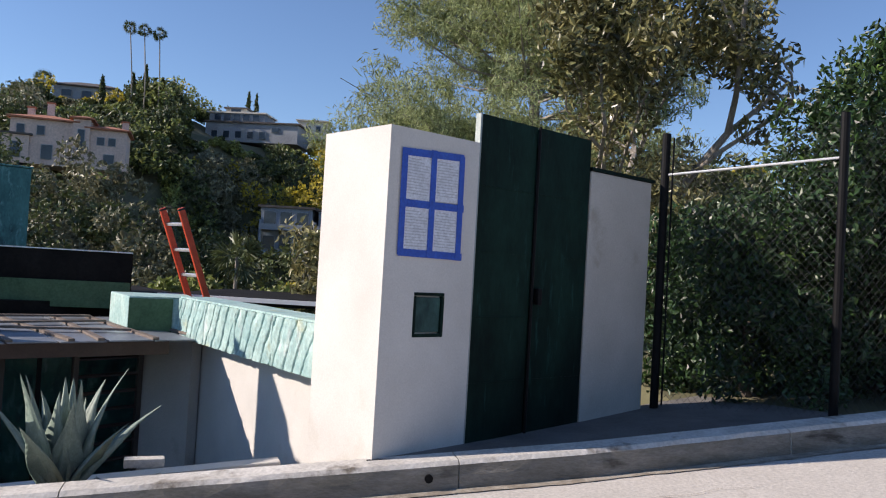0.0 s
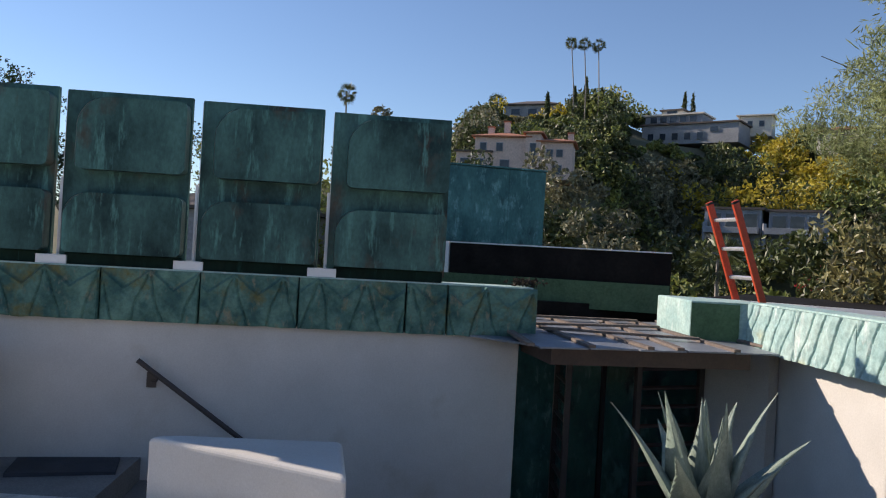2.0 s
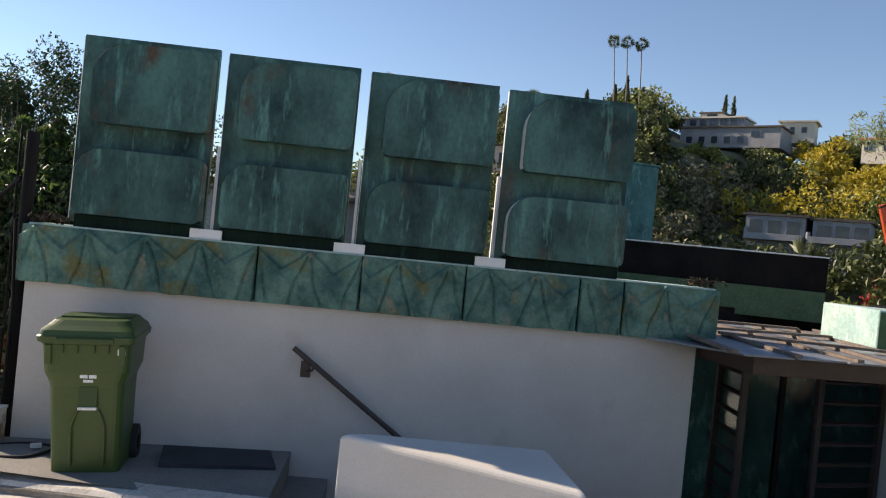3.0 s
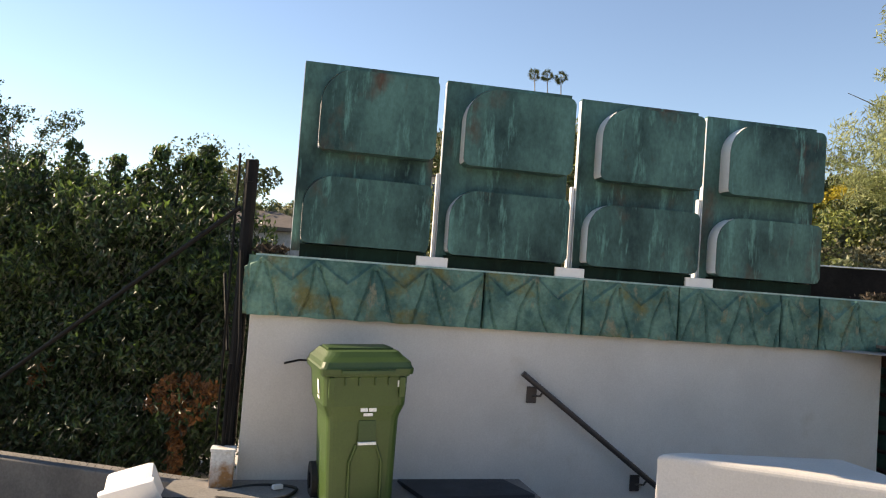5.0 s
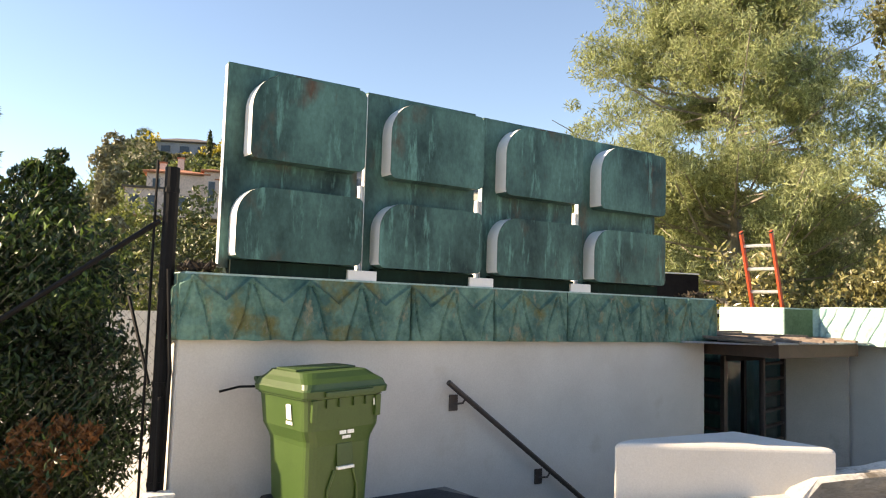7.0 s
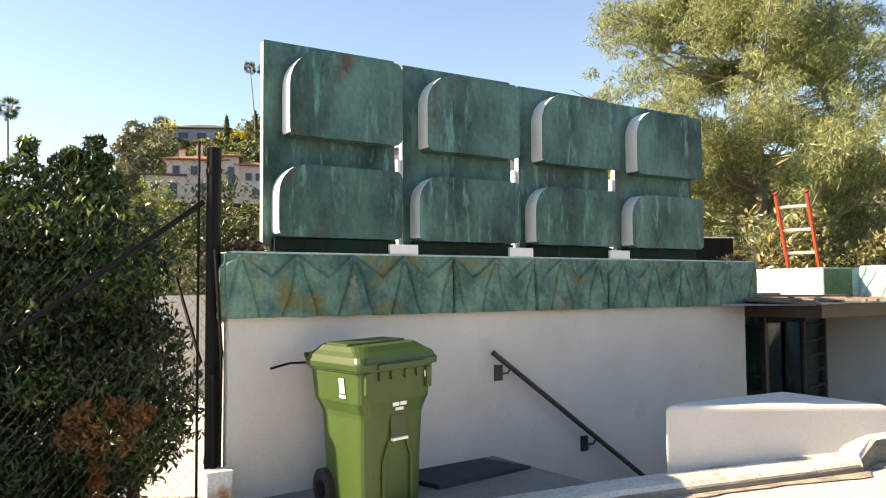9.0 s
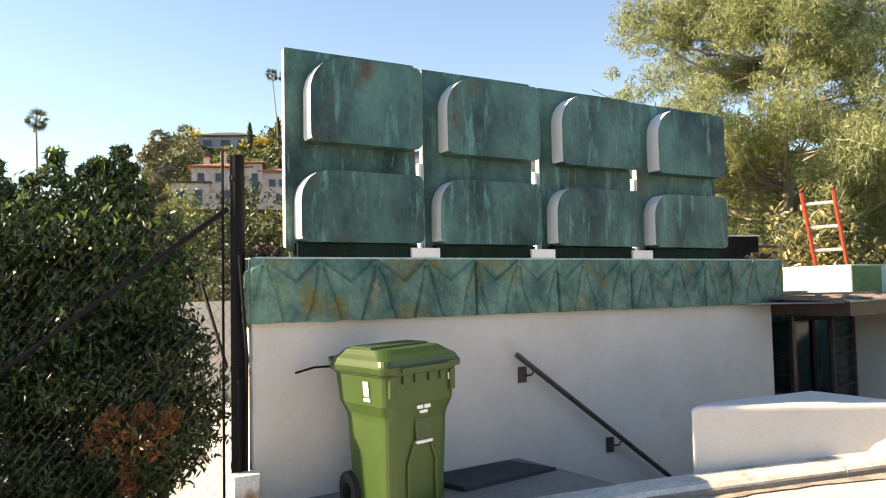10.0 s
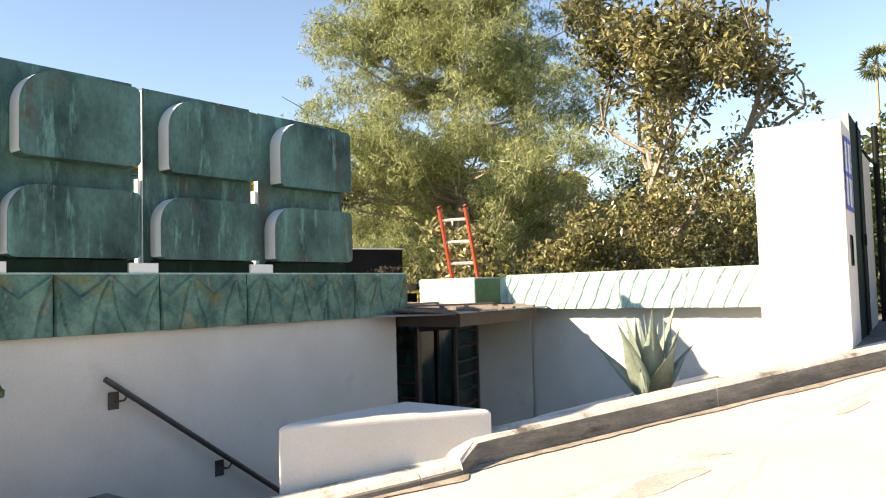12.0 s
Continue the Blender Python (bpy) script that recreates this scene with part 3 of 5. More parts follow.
# ---- the four sign panels: copper boxes with raised plain bars ----
def copper_sign():
    p = holder("copper_sign", "dark verdigris copper sign with raised plain bars, on the band", "sign", "signs on the wall")
    W, H, T = 0.966, 1.345, 0.05
    part("back_plate", box((W, T, H - 0.03), pose(W / 2, T / 2, 0.03 + H / 2), 0.006), COPPER, p)
    # White strip puts sunlight into the colour of the plate's left edge.
    part("edge_strip", box((0.004, T - 0.004, H - 0.06), pose(-0.0018, T / 2, 0.03 + H / 2)), WHITE_METAL, p, "white strip painted as the sunlit left edge")
    part("plinth", box((W - 0.08, 0.15, 0.095), pose(W / 2 + 0.02, T / 2 - 0.005, 0.047), 0.004), GATE, p, "dark stained base rail")
    for x0, x1, z0, z1, r in ((0.13, W - 0.012, 0.74, 1.30, 0.24), (0.06, W - 0.012, 0.10, 0.56, 0.20)):
        rim = []
        for cx, cz, a0, rr in ((x1 - 0.05, z1 - 0.05, 0, 0.05), (x0 + r, z1 - r, 90, r), (x0 + 0.05, z0 + 0.05, 180, 0.05), (x1 - 0.05, z0 + 0.05, 270, 0.05)):
            rim += [(cx + rr * math.cos(radians(a0 + 9 * i)), cz + rr * math.sin(radians(a0 + 9 * i))) for i in range(11)]
        bm = bmesh.new()
        front_ring = [bm.verts.new((x, -0.14, z)) for x, z in rim]
        back_ring = [bm.verts.new((x, 0.002, z)) for x, z in rim]
        bm.faces.new(front_ring)
        bm.faces.new(back_ring)
        for i in range(len(rim)):
            k = (i + 1) % len(rim)
            bm.faces.new((front_ring[i], front_ring[k], back_ring[k], back_ring[i]))
        bar = part("raised_bar", bm, COPPER, p)
        # White skin along the bar's left rim: a painted sun highlight.
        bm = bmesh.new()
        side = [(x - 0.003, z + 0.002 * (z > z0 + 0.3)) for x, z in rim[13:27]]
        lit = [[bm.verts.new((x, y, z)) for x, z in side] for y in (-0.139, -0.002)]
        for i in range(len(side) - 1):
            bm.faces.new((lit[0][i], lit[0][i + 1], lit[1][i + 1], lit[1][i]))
        part("edge_strip", bm, WHITE_METAL, bar, "white strip painted as the sunlit left edge")
    return p
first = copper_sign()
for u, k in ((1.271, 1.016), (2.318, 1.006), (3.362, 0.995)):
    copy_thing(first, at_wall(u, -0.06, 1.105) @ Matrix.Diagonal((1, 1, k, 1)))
first.matrix_basis = at_wall(0.238, -0.06, 1.105) @ Matrix.Diagonal((1, 1, 1.028, 1))

def bracket():
    b = holder("sign_bracket", "white painted steel upright and foot between sign panels", "bracket", "brackets between the sign panels")
    part("foot", box((0.23, 0.13, 0.07), pose(0, 0, 0.037), 0.006), WHITE_METAL, b)
    part("upright", box((0.020, 0.05, 0.62), pose(0.016, 0.05, 0.38), 0.003), WHITE_METAL, b)
    return b
b0 = bracket()
b0.matrix_basis = at_wall(1.238, -0.05, 1.108)
for u in (2.28, 3.33):
    copy_thing(b0, at_wall(u, -0.05, 1.108))

rl = np.random.default_rng(44)
for u, v in ((0.10, -0.06), (5.02, -0.12)):
    c = on(u, v, 1.135)
    heap = np.array(c) + rl.normal(size=(160, 3)) * (0.06, 0.05, 0.014) + (0, 0, 0.01)
    tagged(leaf_mesh("leaf_litter", heap, 0.06, 0.022, DRY_DARK, rl, 0.2), "small heap of dark dead leaves on the copper band", "leaves", kind="stuff")

# ---- pillar with the mail niche, gate and wall beyond ----
PC, PL, PR = Vector((-0.369, 4.776, 0)), Vector((-0.859, 5.356, 0)), Vector((0.212, 5.283, 0))
PF = (PR - PC).normalized()                      # along the front
PN = Vector((PF.y, -PF.x, 0))                    # out of the front
def front(s, out, z):
    return PC + PF * s + PN * out + Vector((0, 0, z))
FT = math.degrees(math.atan2(PF.y, PF.x))
def at_front(s, out, z):
    return Matrix.Translation(front(s, out, z)) @ pose(0, 0, 0, 0, 0, FT)
pillar = holder("pillar", "white stuccoed gate pillar, one side in full sun", "pillar", kind="structure")
WF, TOP = (PR - PC).length, 2.382
n0, n1, m0, m1, dp = 0.262, 0.52, 1.05, 1.338, 0.03
bm = bmesh.new()
us, zs = [0, n0, n1, WF], [-1.9, m0, m1, TOP]
g = [[bm.verts.new(front(u, 0, z)) for u in us] for z in zs]
for j in range(3):
    for i in range(3):
        if (i, j) != (1, 1):
            bm.faces.new((g[j][i], g[j][i + 1], g[j + 1][i + 1], g[j + 1][i]))
inner = [bm.verts.new(front(u, -dp, z)) for u, z in ((n0, m0), (n1, m0), (n1, m1), (n0, m1))]
hole = [g[1][1], g[1][2], g[2][2], g[2][1]]
for i in range(4):
    bm.faces.new((hole[i], hole[(i + 1) % 4], inner[(i + 1) % 4], inner[i]))
bm.faces.new(inner)
PB = PL + (PR - PC)
bl = [bm.verts.new((p.x, p.y, -1.9)) for p in (PL, PB)]
tl = [bm.verts.new((p.x, p.y, TOP + 0.01)) for p in (PL, PB)]
bm.faces.new((bl[0], *[g[j][0] for j in range(4)], tl[0]))
bm.faces.new((bl[0], bl[1], tl[1], tl[0]))
bm.faces.new((bl[1], *[g[j][3] for j in range(4)], tl[1]))
bm.faces.new((*g[3], tl[1], tl[0]))
bm.faces.new((*g[0], bl[1], bl[0]))
part("shaft", bm, STUCCO, pillar)
part("mail_flap", box((n1 - n0 - 0.045, 0.012, m1 - m0 - 0.06), at_front((n0 + n1) / 2, -dp + 0.012, (m0 + m1) / 2), 0.003), COPPER, pillar, "green copper mail flap in a niche")
for s_, z_, w_, h_ in (((n0 + n1) / 2, m1 - 0.009, n1 - n0, 0.02), ((n0 + n1) / 2, m0 + 0.009, n1 - n0, 0.02), (n0 + 0.009, (m0 + m1) / 2, 0.02, m1 - m0 - 0.042), (n1 - 0.009, (m0 + m1) / 2, 0.02, m1 - m0 - 0.042)):
    part("niche_frame", box((w_, 0.03, h_), at_front(s_, -0.012, z_)), GATE, pillar, "dark metal frame of the mail niche")

def notice(s, z, tilt):
    p = holder("notice", "printed white notice taped to the pillar with blue tape", "notice", "notices on the pillar")
    p.matrix_basis = at_front(s, 0.004, z) @ pose(0, 0, 0, 0, tilt, 0)
    part("sheet", box((0.225, 0.003, 0.29)), PAPER, p)
    for i in range(13):
        w = 0.18 - 0.05 * ((i * 7) % 4 == 3) - 0.07 * (i == 0)
        part("print_line", box((w, 0.001, 0.006), pose(-0.09 + w / 2, -0.0022, 0.115 - 0.0185 * i)), INK, p)
    return p
for s, z, tilt in ((0.236, 2.075, 0.5), (0.488, 2.085, -0.6), (0.238, 1.742, -0.4), (0.49, 1.748, 0.8)):
    notice(s, z, tilt)
def tape(s0, z0, s1, z1):
    a, b = Vector((s0, 0, z0)), Vector((s1, 0, z1))
    d = b - a
    t = tagged(link("tape_strip", box((d.length, 0.0015, 0.048), at_front((s0 + s1) / 2, 0.0075, (z0 + z1) / 2) @ pose(0, 0, 0, 0, -math.degrees(math.atan2(d.z, d.x)), 0)), TAPE), "strip of blue masking tape on the pillar", "tape", "tape strips on the pillar")
    return t
for q in ((0.095, 2.228, 0.625, 2.252), (0.10, 1.903, 0.645, 1.911), (0.102, 1.59, 0.65, 1.586)):
    tape(*q)
for q in ((0.118, 1.575, 0.116, 2.25), (0.362, 1.565, 0.360, 2.268), (0.612, 1.56, 0.608, 2.262)):
    t = tape(*q)
    t.location += PN * 0.002

gate = holder("gate", "tall double gate clad in dark green copper, closed", "gate")
for s0, s1 in ((0.79, 1.362), (1.38, 2.005)):
    leaf = part("gate_leaf", box((s1 - s0, 0.05, 2.31), at_front((s0 + s1) / 2, -0.03, 1.435), 0.006), GATE, gate)
    for z in (0.72, 1.18, 1.64, 2.10):
        part("seam", box((s1 - s0 - 0.02, 0.006, 0.012), at_front((s0 + s1) / 2, -0.003, z)), GATE, leaf)
part("gate_stile", box((0.016, 0.05, 2.32), at_front(0.781, -0.03, 1.432)), EDGE_METAL, gate, "thin grey metal edge stile")
part("gate_rod", tube([front(1.371, 0.012, 0.3), front(1.371, 0.012, 2.59)], 0.011), BLACK, gate, "black vertical rod between the leaves")
part("handle", box((0.045, 0.05, 0.12), at_front(1.43, 0.02, 1.335), 0.01), BLACK, gate, "black latch handle")
tagged(link("wall_gate", prism([tuple(front(2.02, 0, 0).xy), tuple(front(2.86, 0, 0).xy), tuple(front(2.86, -0.22, 0).xy), tuple(front(2.02, -0.22, 0).xy)], -0.6, 2.35, 0.012), STUCCO_GREY), "stained stuccoed wall beside the gate", "wall", kind="structure")
tagged(link("wall_gate_cap", prism([tuple(front(2.01, 0.015, 0).xy), tuple(front(2.88, 0.015, 0).xy), tuple(front(2.88, -0.24, 0).xy), tuple(front(2.01, -0.24, 0).xy)], 2.354, 2.378), GATE), "dark metal capping on the gate wall", "capping", kind="structure")

# ---- far wall with the sunlit copper band, and the block at its end ----
F0, F1 = Vector((-0.80, 5.40, 0)), Vector((-2.54, 7.73, 0))
FD = (F1 - F0).normalized()
FN = Vector((-FD.y, FD.x, 0))
if FN.x > 0:
    FN = -FN
FA = math.degrees(math.atan2(FD.y, FD.x))
fl = (F1 - F0).length
tagged(link("wall_far", prism([tuple((F0 - FN * 0.14).xy), tuple((F1 + FD * 0.1 - FN * 0.14).xy), tuple((F1 + FD * 0.1 - FN * 0.38).xy), tuple((F0 - FN * 0.38).xy)], -2.2, 0.68), STUCCO), "white stuccoed wall of the entry, half in sun", "wall", kind="structure")
far_band = holder("copper_cornice", "sunlit pale green copper cornice on the entry wall", "cornice")
k = 4
for i in range(k):
    w = fl / k
    bm = relief_panel(w - 0.006, 0.385, 0.34, 20 + i, 0.40, 0.026, 0.5)
    bm.transform(Matrix.Translation(F1 - FD * (i * w) + FN * 0.045 + Vector((0, 0, 0.682))) @ pose(0, 0, 0, 0, 0, FA + 180))
    part("copper_panel", bm, COPPER_SUNLIT, far_band)
bm = prism([(-3.02, 7.56), (-2.64, 7.74), (-2.40, 7.72), (-2.75, 8.5), (-3.50, 8.28)], 0.70, 1.066, 0.015)
part("end_block", bm, COPPER_SUNLIT, far_band, "square copper end block")
# Thin dark green plate paints shade onto the block's front.
part("block_face", prism([(-3.013, 7.557), (-2.645, 7.731), (-2.643, 7.727), (-3.011, 7.553)], 0.71, 1.05), GREEN_FELT, far_band, "end block front in dark green for its shaded side")
part("capping", prism([tuple((F0 + FN * 0.03).xy), tuple((F1 + FN * 0.03).xy), tuple((F1 - FN * 0.3).xy), tuple((F0 - FN * 0.3).xy)], 1.069, 1.084), COPPER_SUNLIT, far_band)

# ---- entry: canopy, glazed bay, louvred screens ----
canopy = holder("canopy", "entry canopy with weathered roof sheets and brown fascia", "canopy")
CL, CR, CB = Vector((-3.66, 6.02, 0)), Vector((-2.447, 7.117, 0)), Vector((-4.16, 6.58, 0))
back = CR + (CB - CL)
part("fascia", prism([tuple(CL.xy), tuple(CR.xy), tuple((CR + Vector((-0.03, 0.04, 0))).xy), tuple((CL + Vector((-0.03, 0.04, 0))).xy)], 0.58, 0.70), FASCIA, canopy, "brown painted front fascia")
part("fascia", prism([tuple((CL + Vector((-0.004, 0.004, 0))).xy), tuple(CB.xy), tuple((CB + Vector((0.03, 0.03, 0))).xy), tuple((CL + Vector((0.025, 0.035, 0))).xy)], 0.58, 0.70), FASCIA, canopy, "brown painted side fascia")
cd = (CR - CL).normalized()
cb = (CB - CL).normalized()
ca = math.degrees(math.atan2(cd.y, cd.x))
L = (CR - CL).length
part("soffit", prism([tuple((CL + cd * 0.04 + cb * 0.05).xy), tuple((CR + cb * 0.05).xy), tuple((CR + cb * 1.6).xy), tuple((CL + cd * 0.04 + cb * 1.6).xy)], 0.60, 0.63), FASCIA, canopy)
tilt = Matrix.Translation(CL + Vector((0, 0, 0.705))) @ pose(0, 0, 0, 0, 0, ca) @ pose(0, 0, 0, 1.5, 0, 0)
depth = 1.95
for i in range(5):
    w = (L + 0.35) / 5
    part("roof_sheet", box((w - 0.02, depth, 0.012), tilt @ pose(-0.12 + w * (i + 0.5), depth / 2 - 0.05, 0.006 + 0.004 * (i % 2))), ROOFGREY, canopy, "weathered grey roof sheet")
for i in range(6):
    w = (L + 0.35) / 5
    part("batten", box((0.055, depth, 0.022), tilt @ pose(-0.12 + w * i + 0.02, depth / 2 - 0.05, 0.026, 0, 0, (i % 3 - 1) * 4.5)), BATTEN, canopy, "weathered timber batten")
for d, tw in ((0.62, -16), (1.15, 5), (1.7, -4)):
    part("batten", box((L * 0.8, 0.05, 0.02), tilt @ pose(L / 2, d, 0.048, 0, 0, tw)), BATTEN, canopy, "weathered timber batten")
# folded corner of the canopy roof over the wall's end
part("roof_sheet", prism([tuple((CB - SU * 0.45 + SN * 0.10).xy), tuple((CL + cb * 0.05).xy), tuple((CL + cb * 0.05 + cd * 0.2).xy), tuple((CB + cd * 0.3).xy)], 0.69, 0.705), ROOFGREY, canopy, "weathered grey roof sheet")

FL, FR, BR, AL = Vector((-3.86, 6.93, 0)), Vector((-3.36, 7.27, 0)), Vector((-2.95, 7.78, 0)), Vector((-4.15, 7.40, 0))
def screen(name, label, p, q, slats):
    s = holder(name, label, "screen")
    d = (q - p)
    a = math.degrees(math.atan2(d.y, d.x))
    for e in (p, q):
        part("post", box((0.05, 0.05, 2.2), pose(e.x, e.y, -0.55, 0, 0, a), 0.004), RAILING, s)
    for i in range(slats):
        z = 0.46 - i * 0.165
        mid = (p + q) / 2
        part("slat", box((d.length - 0.05, 0.03, 0.022), pose(mid.x, mid.y, z, 0, 0, a) @ pose(0, 0, 0, 25, 0, 0)), RAILING, s)
    part("pane", box((d.length - 0.05, 0.006, 2.15), Matrix.Translation(((p + q) / 2) + Vector((0, 0, -0.56))) @ pose(0, 0.03, 0, 0, 0, a)), GLASS, s, "greenish glass")
    return s
screen("louvre_screen", "black steel louvred screen beside the entry glazing", AL, FL, 12)
screen("louvre_screen", "black steel louvred screen beside the entry glazing", FR, BR, 12)
door = holder("door_1", "glazed entry doors with dark frame under the canopy", "door", kind="structure")
fd = (FR - FL)
fa = math.degrees(math.atan2(fd.y, fd.x))
mid = (FL + FR) / 2
for s in (-1, 1):
    part("door_pane", box((fd.length / 2 - 0.03, 0.01, 2.1), Matrix.Translation(mid + fd * 0.25 * s + Vector((0, 0, -0.56))) @ pose(0, 0, 0, 0, 0, fa)), GLASS, door)
part("mullion", box((0.035, 0.05, 2.15), Matrix.Translation(mid + Vector((0, 0, -0.56))) @ pose(0, 0, 0, 0, 0, fa)), BLACK, door)
part("head", box((fd.length, 0.06, 0.06), Matrix.Translation(mid + Vector((0, 0, 0.53))) @ pose(0, 0, 0, 0, 0, fa)), BLACK, door)
part("threshold", box((fd.length, 0.06, 0.06), Matrix.Translation(mid + Vector((0, 0, -1.63))) @ pose(0, 0, 0, 0, 0, fa)), BLACK, door)
tagged(link("wall_entry_back", prism([(-2.93, 7.80), (-2.36, 7.52), (-2.30, 7.62), (-2.90, 7.95)], -2.2, 0.72), STUCCO_GREY), "grey stuccoed wall between the entry screen and corner", "wall", kind="structure")
tagged(link("wall_hall", prism([(-4.9, 7.9), (-2.7, 9.4), (-2.8, 9.5), (-5.0, 8.0)], -2.2, 0.72), COPPER_TEAL), "dark green wall inside the entry hall", "wall", kind="structure")
tagged(link("wall_hall_end", prism([(-2.72, 9.40), (-2.32, 7.75), (-2.20, 7.78), (-2.6, 9.45)], -2.2, 0.72), COPPER_TEAL), "dark green wall inside the entry hall", "wall", kind="structure")
tagged(link("ceiling_hall", prism([(-4.3, 7.0), (-3.0, 7.5), (-2.5, 8.9), (-4.9, 8.6)], 0.66, 0.70), STUCCO_GREY), "plain entry hall ceiling", "ceiling", kind="structure")

# ---- stub wall and handrail ----
stub = prism([(-5.48, 3.94, 0.118), (-4.02, 4.08, 0.108), (-4.50, 4.66, 0.12), (-5.36, 4.09, 0.12)], -1.8, 0.12)
es = [e for e in stub.edges if max(v.co.z for v in e.verts) > 0]
bmesh.ops.bevel(stub, geom=es, offset=0.035, segments=4, affect="EDGES", profile=0.5)
tagged(link("wall_stub", stub, STUCCO, smooth=False), "low white stuccoed stub wall at the head of the stairs", "wall", kind="structure")
rail = holder("handrail", "dark bronze handrail going down the wall", "handrail")
part("bar", tube([on(1.955, 0.075, 0.39), on(3.9, 0.075, -1.01)], 0.021, 10), RAILING, rail)
for u, z in ((2.05, 0.25), (2.90, -0.37)):
    part("wall_plate", box((0.075, 0.012, 0.12), at_wall(u, 0.008, z - 0.02), 0.003), RAILING, rail)
    part("arm", tube([on(u + 0.01, 0.012, z - 0.03), on(u + 0.05, 0.06, z - 0.02), on(u + 0.075, 0.075, z + 0.03)], 0.008), RAILING, rail)

# ---- roof things: black upstand, copper chimney, ladder ----
up = holder("roof_upstand", "black felt-covered roof upstand with a pale edge", "upstand")
part("body", prism([(-5.83, 8.21), (-3.55, 8.95), (-3.68, 9.25), (-5.95, 8.5)], 0.86, 1.475, 0.01), TAR, up)
part("edge_trim", prism([(-5.83, 8.195), (-3.545, 8.935), (-3.56, 8.97), (-5.845, 8.23)], 1.479, 1.492), WHITE_METAL, up)
part("green_fascia", prism([(-5.9, 8.16), (-3.55, 8.92), (-3.556, 8.94), (-5.906, 8.18)], 0.84, 1.14), GREEN_FELT, up, "green painted lower fascia")
part("white_end", prism([(-6.02, 8.18), (-5.84, 8.20), (-5.845, 8.23), (-6.03, 8.21)], 0.95, 1.49, 0.004), WHITE_METAL, up, "white painted end board")
ch = holder("copper_chimney", "square chimney clad in streaked teal copper sheet", "chimney")
ca_ = Matrix.Translation((-7.28, 10.15, 0.88)) @ pose(0, 0, 0, 0, 0, 45)
for i in range(3):
    part("cladding_sheet", box((0.572, 1.0, 1.752), ca_ @ pose(0.285 + 0.5725 * i, 0.5 + 0.003 * ((i * 5) % 3), 0.877), 0.006), COPPER_TEAL, ch)
part("chimney_cap", box((1.75, 1.04, 0.025), ca_ @ pose(0.86, 0.5, 1.77), 0.005), COPPER_TEAL, ch)
tagged(link("roof_edge", prism([(-3.3, 9.15), (-1.3, 9.05), (-1.2, 11.5), (-3.2, 11.8)], 0.95, 1.03), TAR), "black felt roof edge behind the copper cornice", "roof", kind="structure")
tagged(link("roof_edge_trim", prism([(-3.3, 9.10), (-1.3, 9.0), (-1.3, 9.045), (-3.3, 9.145)], 0.99, 1.04), WHITE_METAL), "pale metal roof edge trim", "trim", kind="structure")

lad = holder("ladder", "orange-red fibreglass extension ladder leaning over the roof edge", "ladder")
TLp, TRp, DOWN = Vector((-3.128, 8.62, 1.99)), Vector((-2.846, 8.39, 1.99)), Vector((0.235, 0.282, -0.9))
side = (TRp - TLp).normalized()
lz = -DOWN.normalized()
ly = lz.cross(side).normalized()
LM = Matrix((side, ly, lz)).transposed().to_4x4()
for p in (TLp, TRp):
    q = p + DOWN * 0.62
    part("rail", box((0.028, 0.075, 1.24), Matrix.Translation(q) @ LM, 0.006), LADDER_RED, lad, "orange-red fibreglass rail")
for i in range(4):
    q = (TLp + TRp) / 2 + DOWN.normalized() * (0.17 + 0.30 * i)
    part("rung", box(((TRp - TLp).length - 0.02, 0.035, 0.032), Matrix.Translation(q) @ LM, 0.008), ALU, lad, "aluminium rung")
for p in (TLp, TRp):
    part("end_cap", box((0.032, 0.08, 0.02), Matrix.Translation(p) @ LM, 0.004), RUBBER, lad)
part("warning_label", box((0.004, 0.05, 0.12), Matrix.Translation(TLp + DOWN * 0.35 - side * 0.0165) @ LM), PRINT, lad)

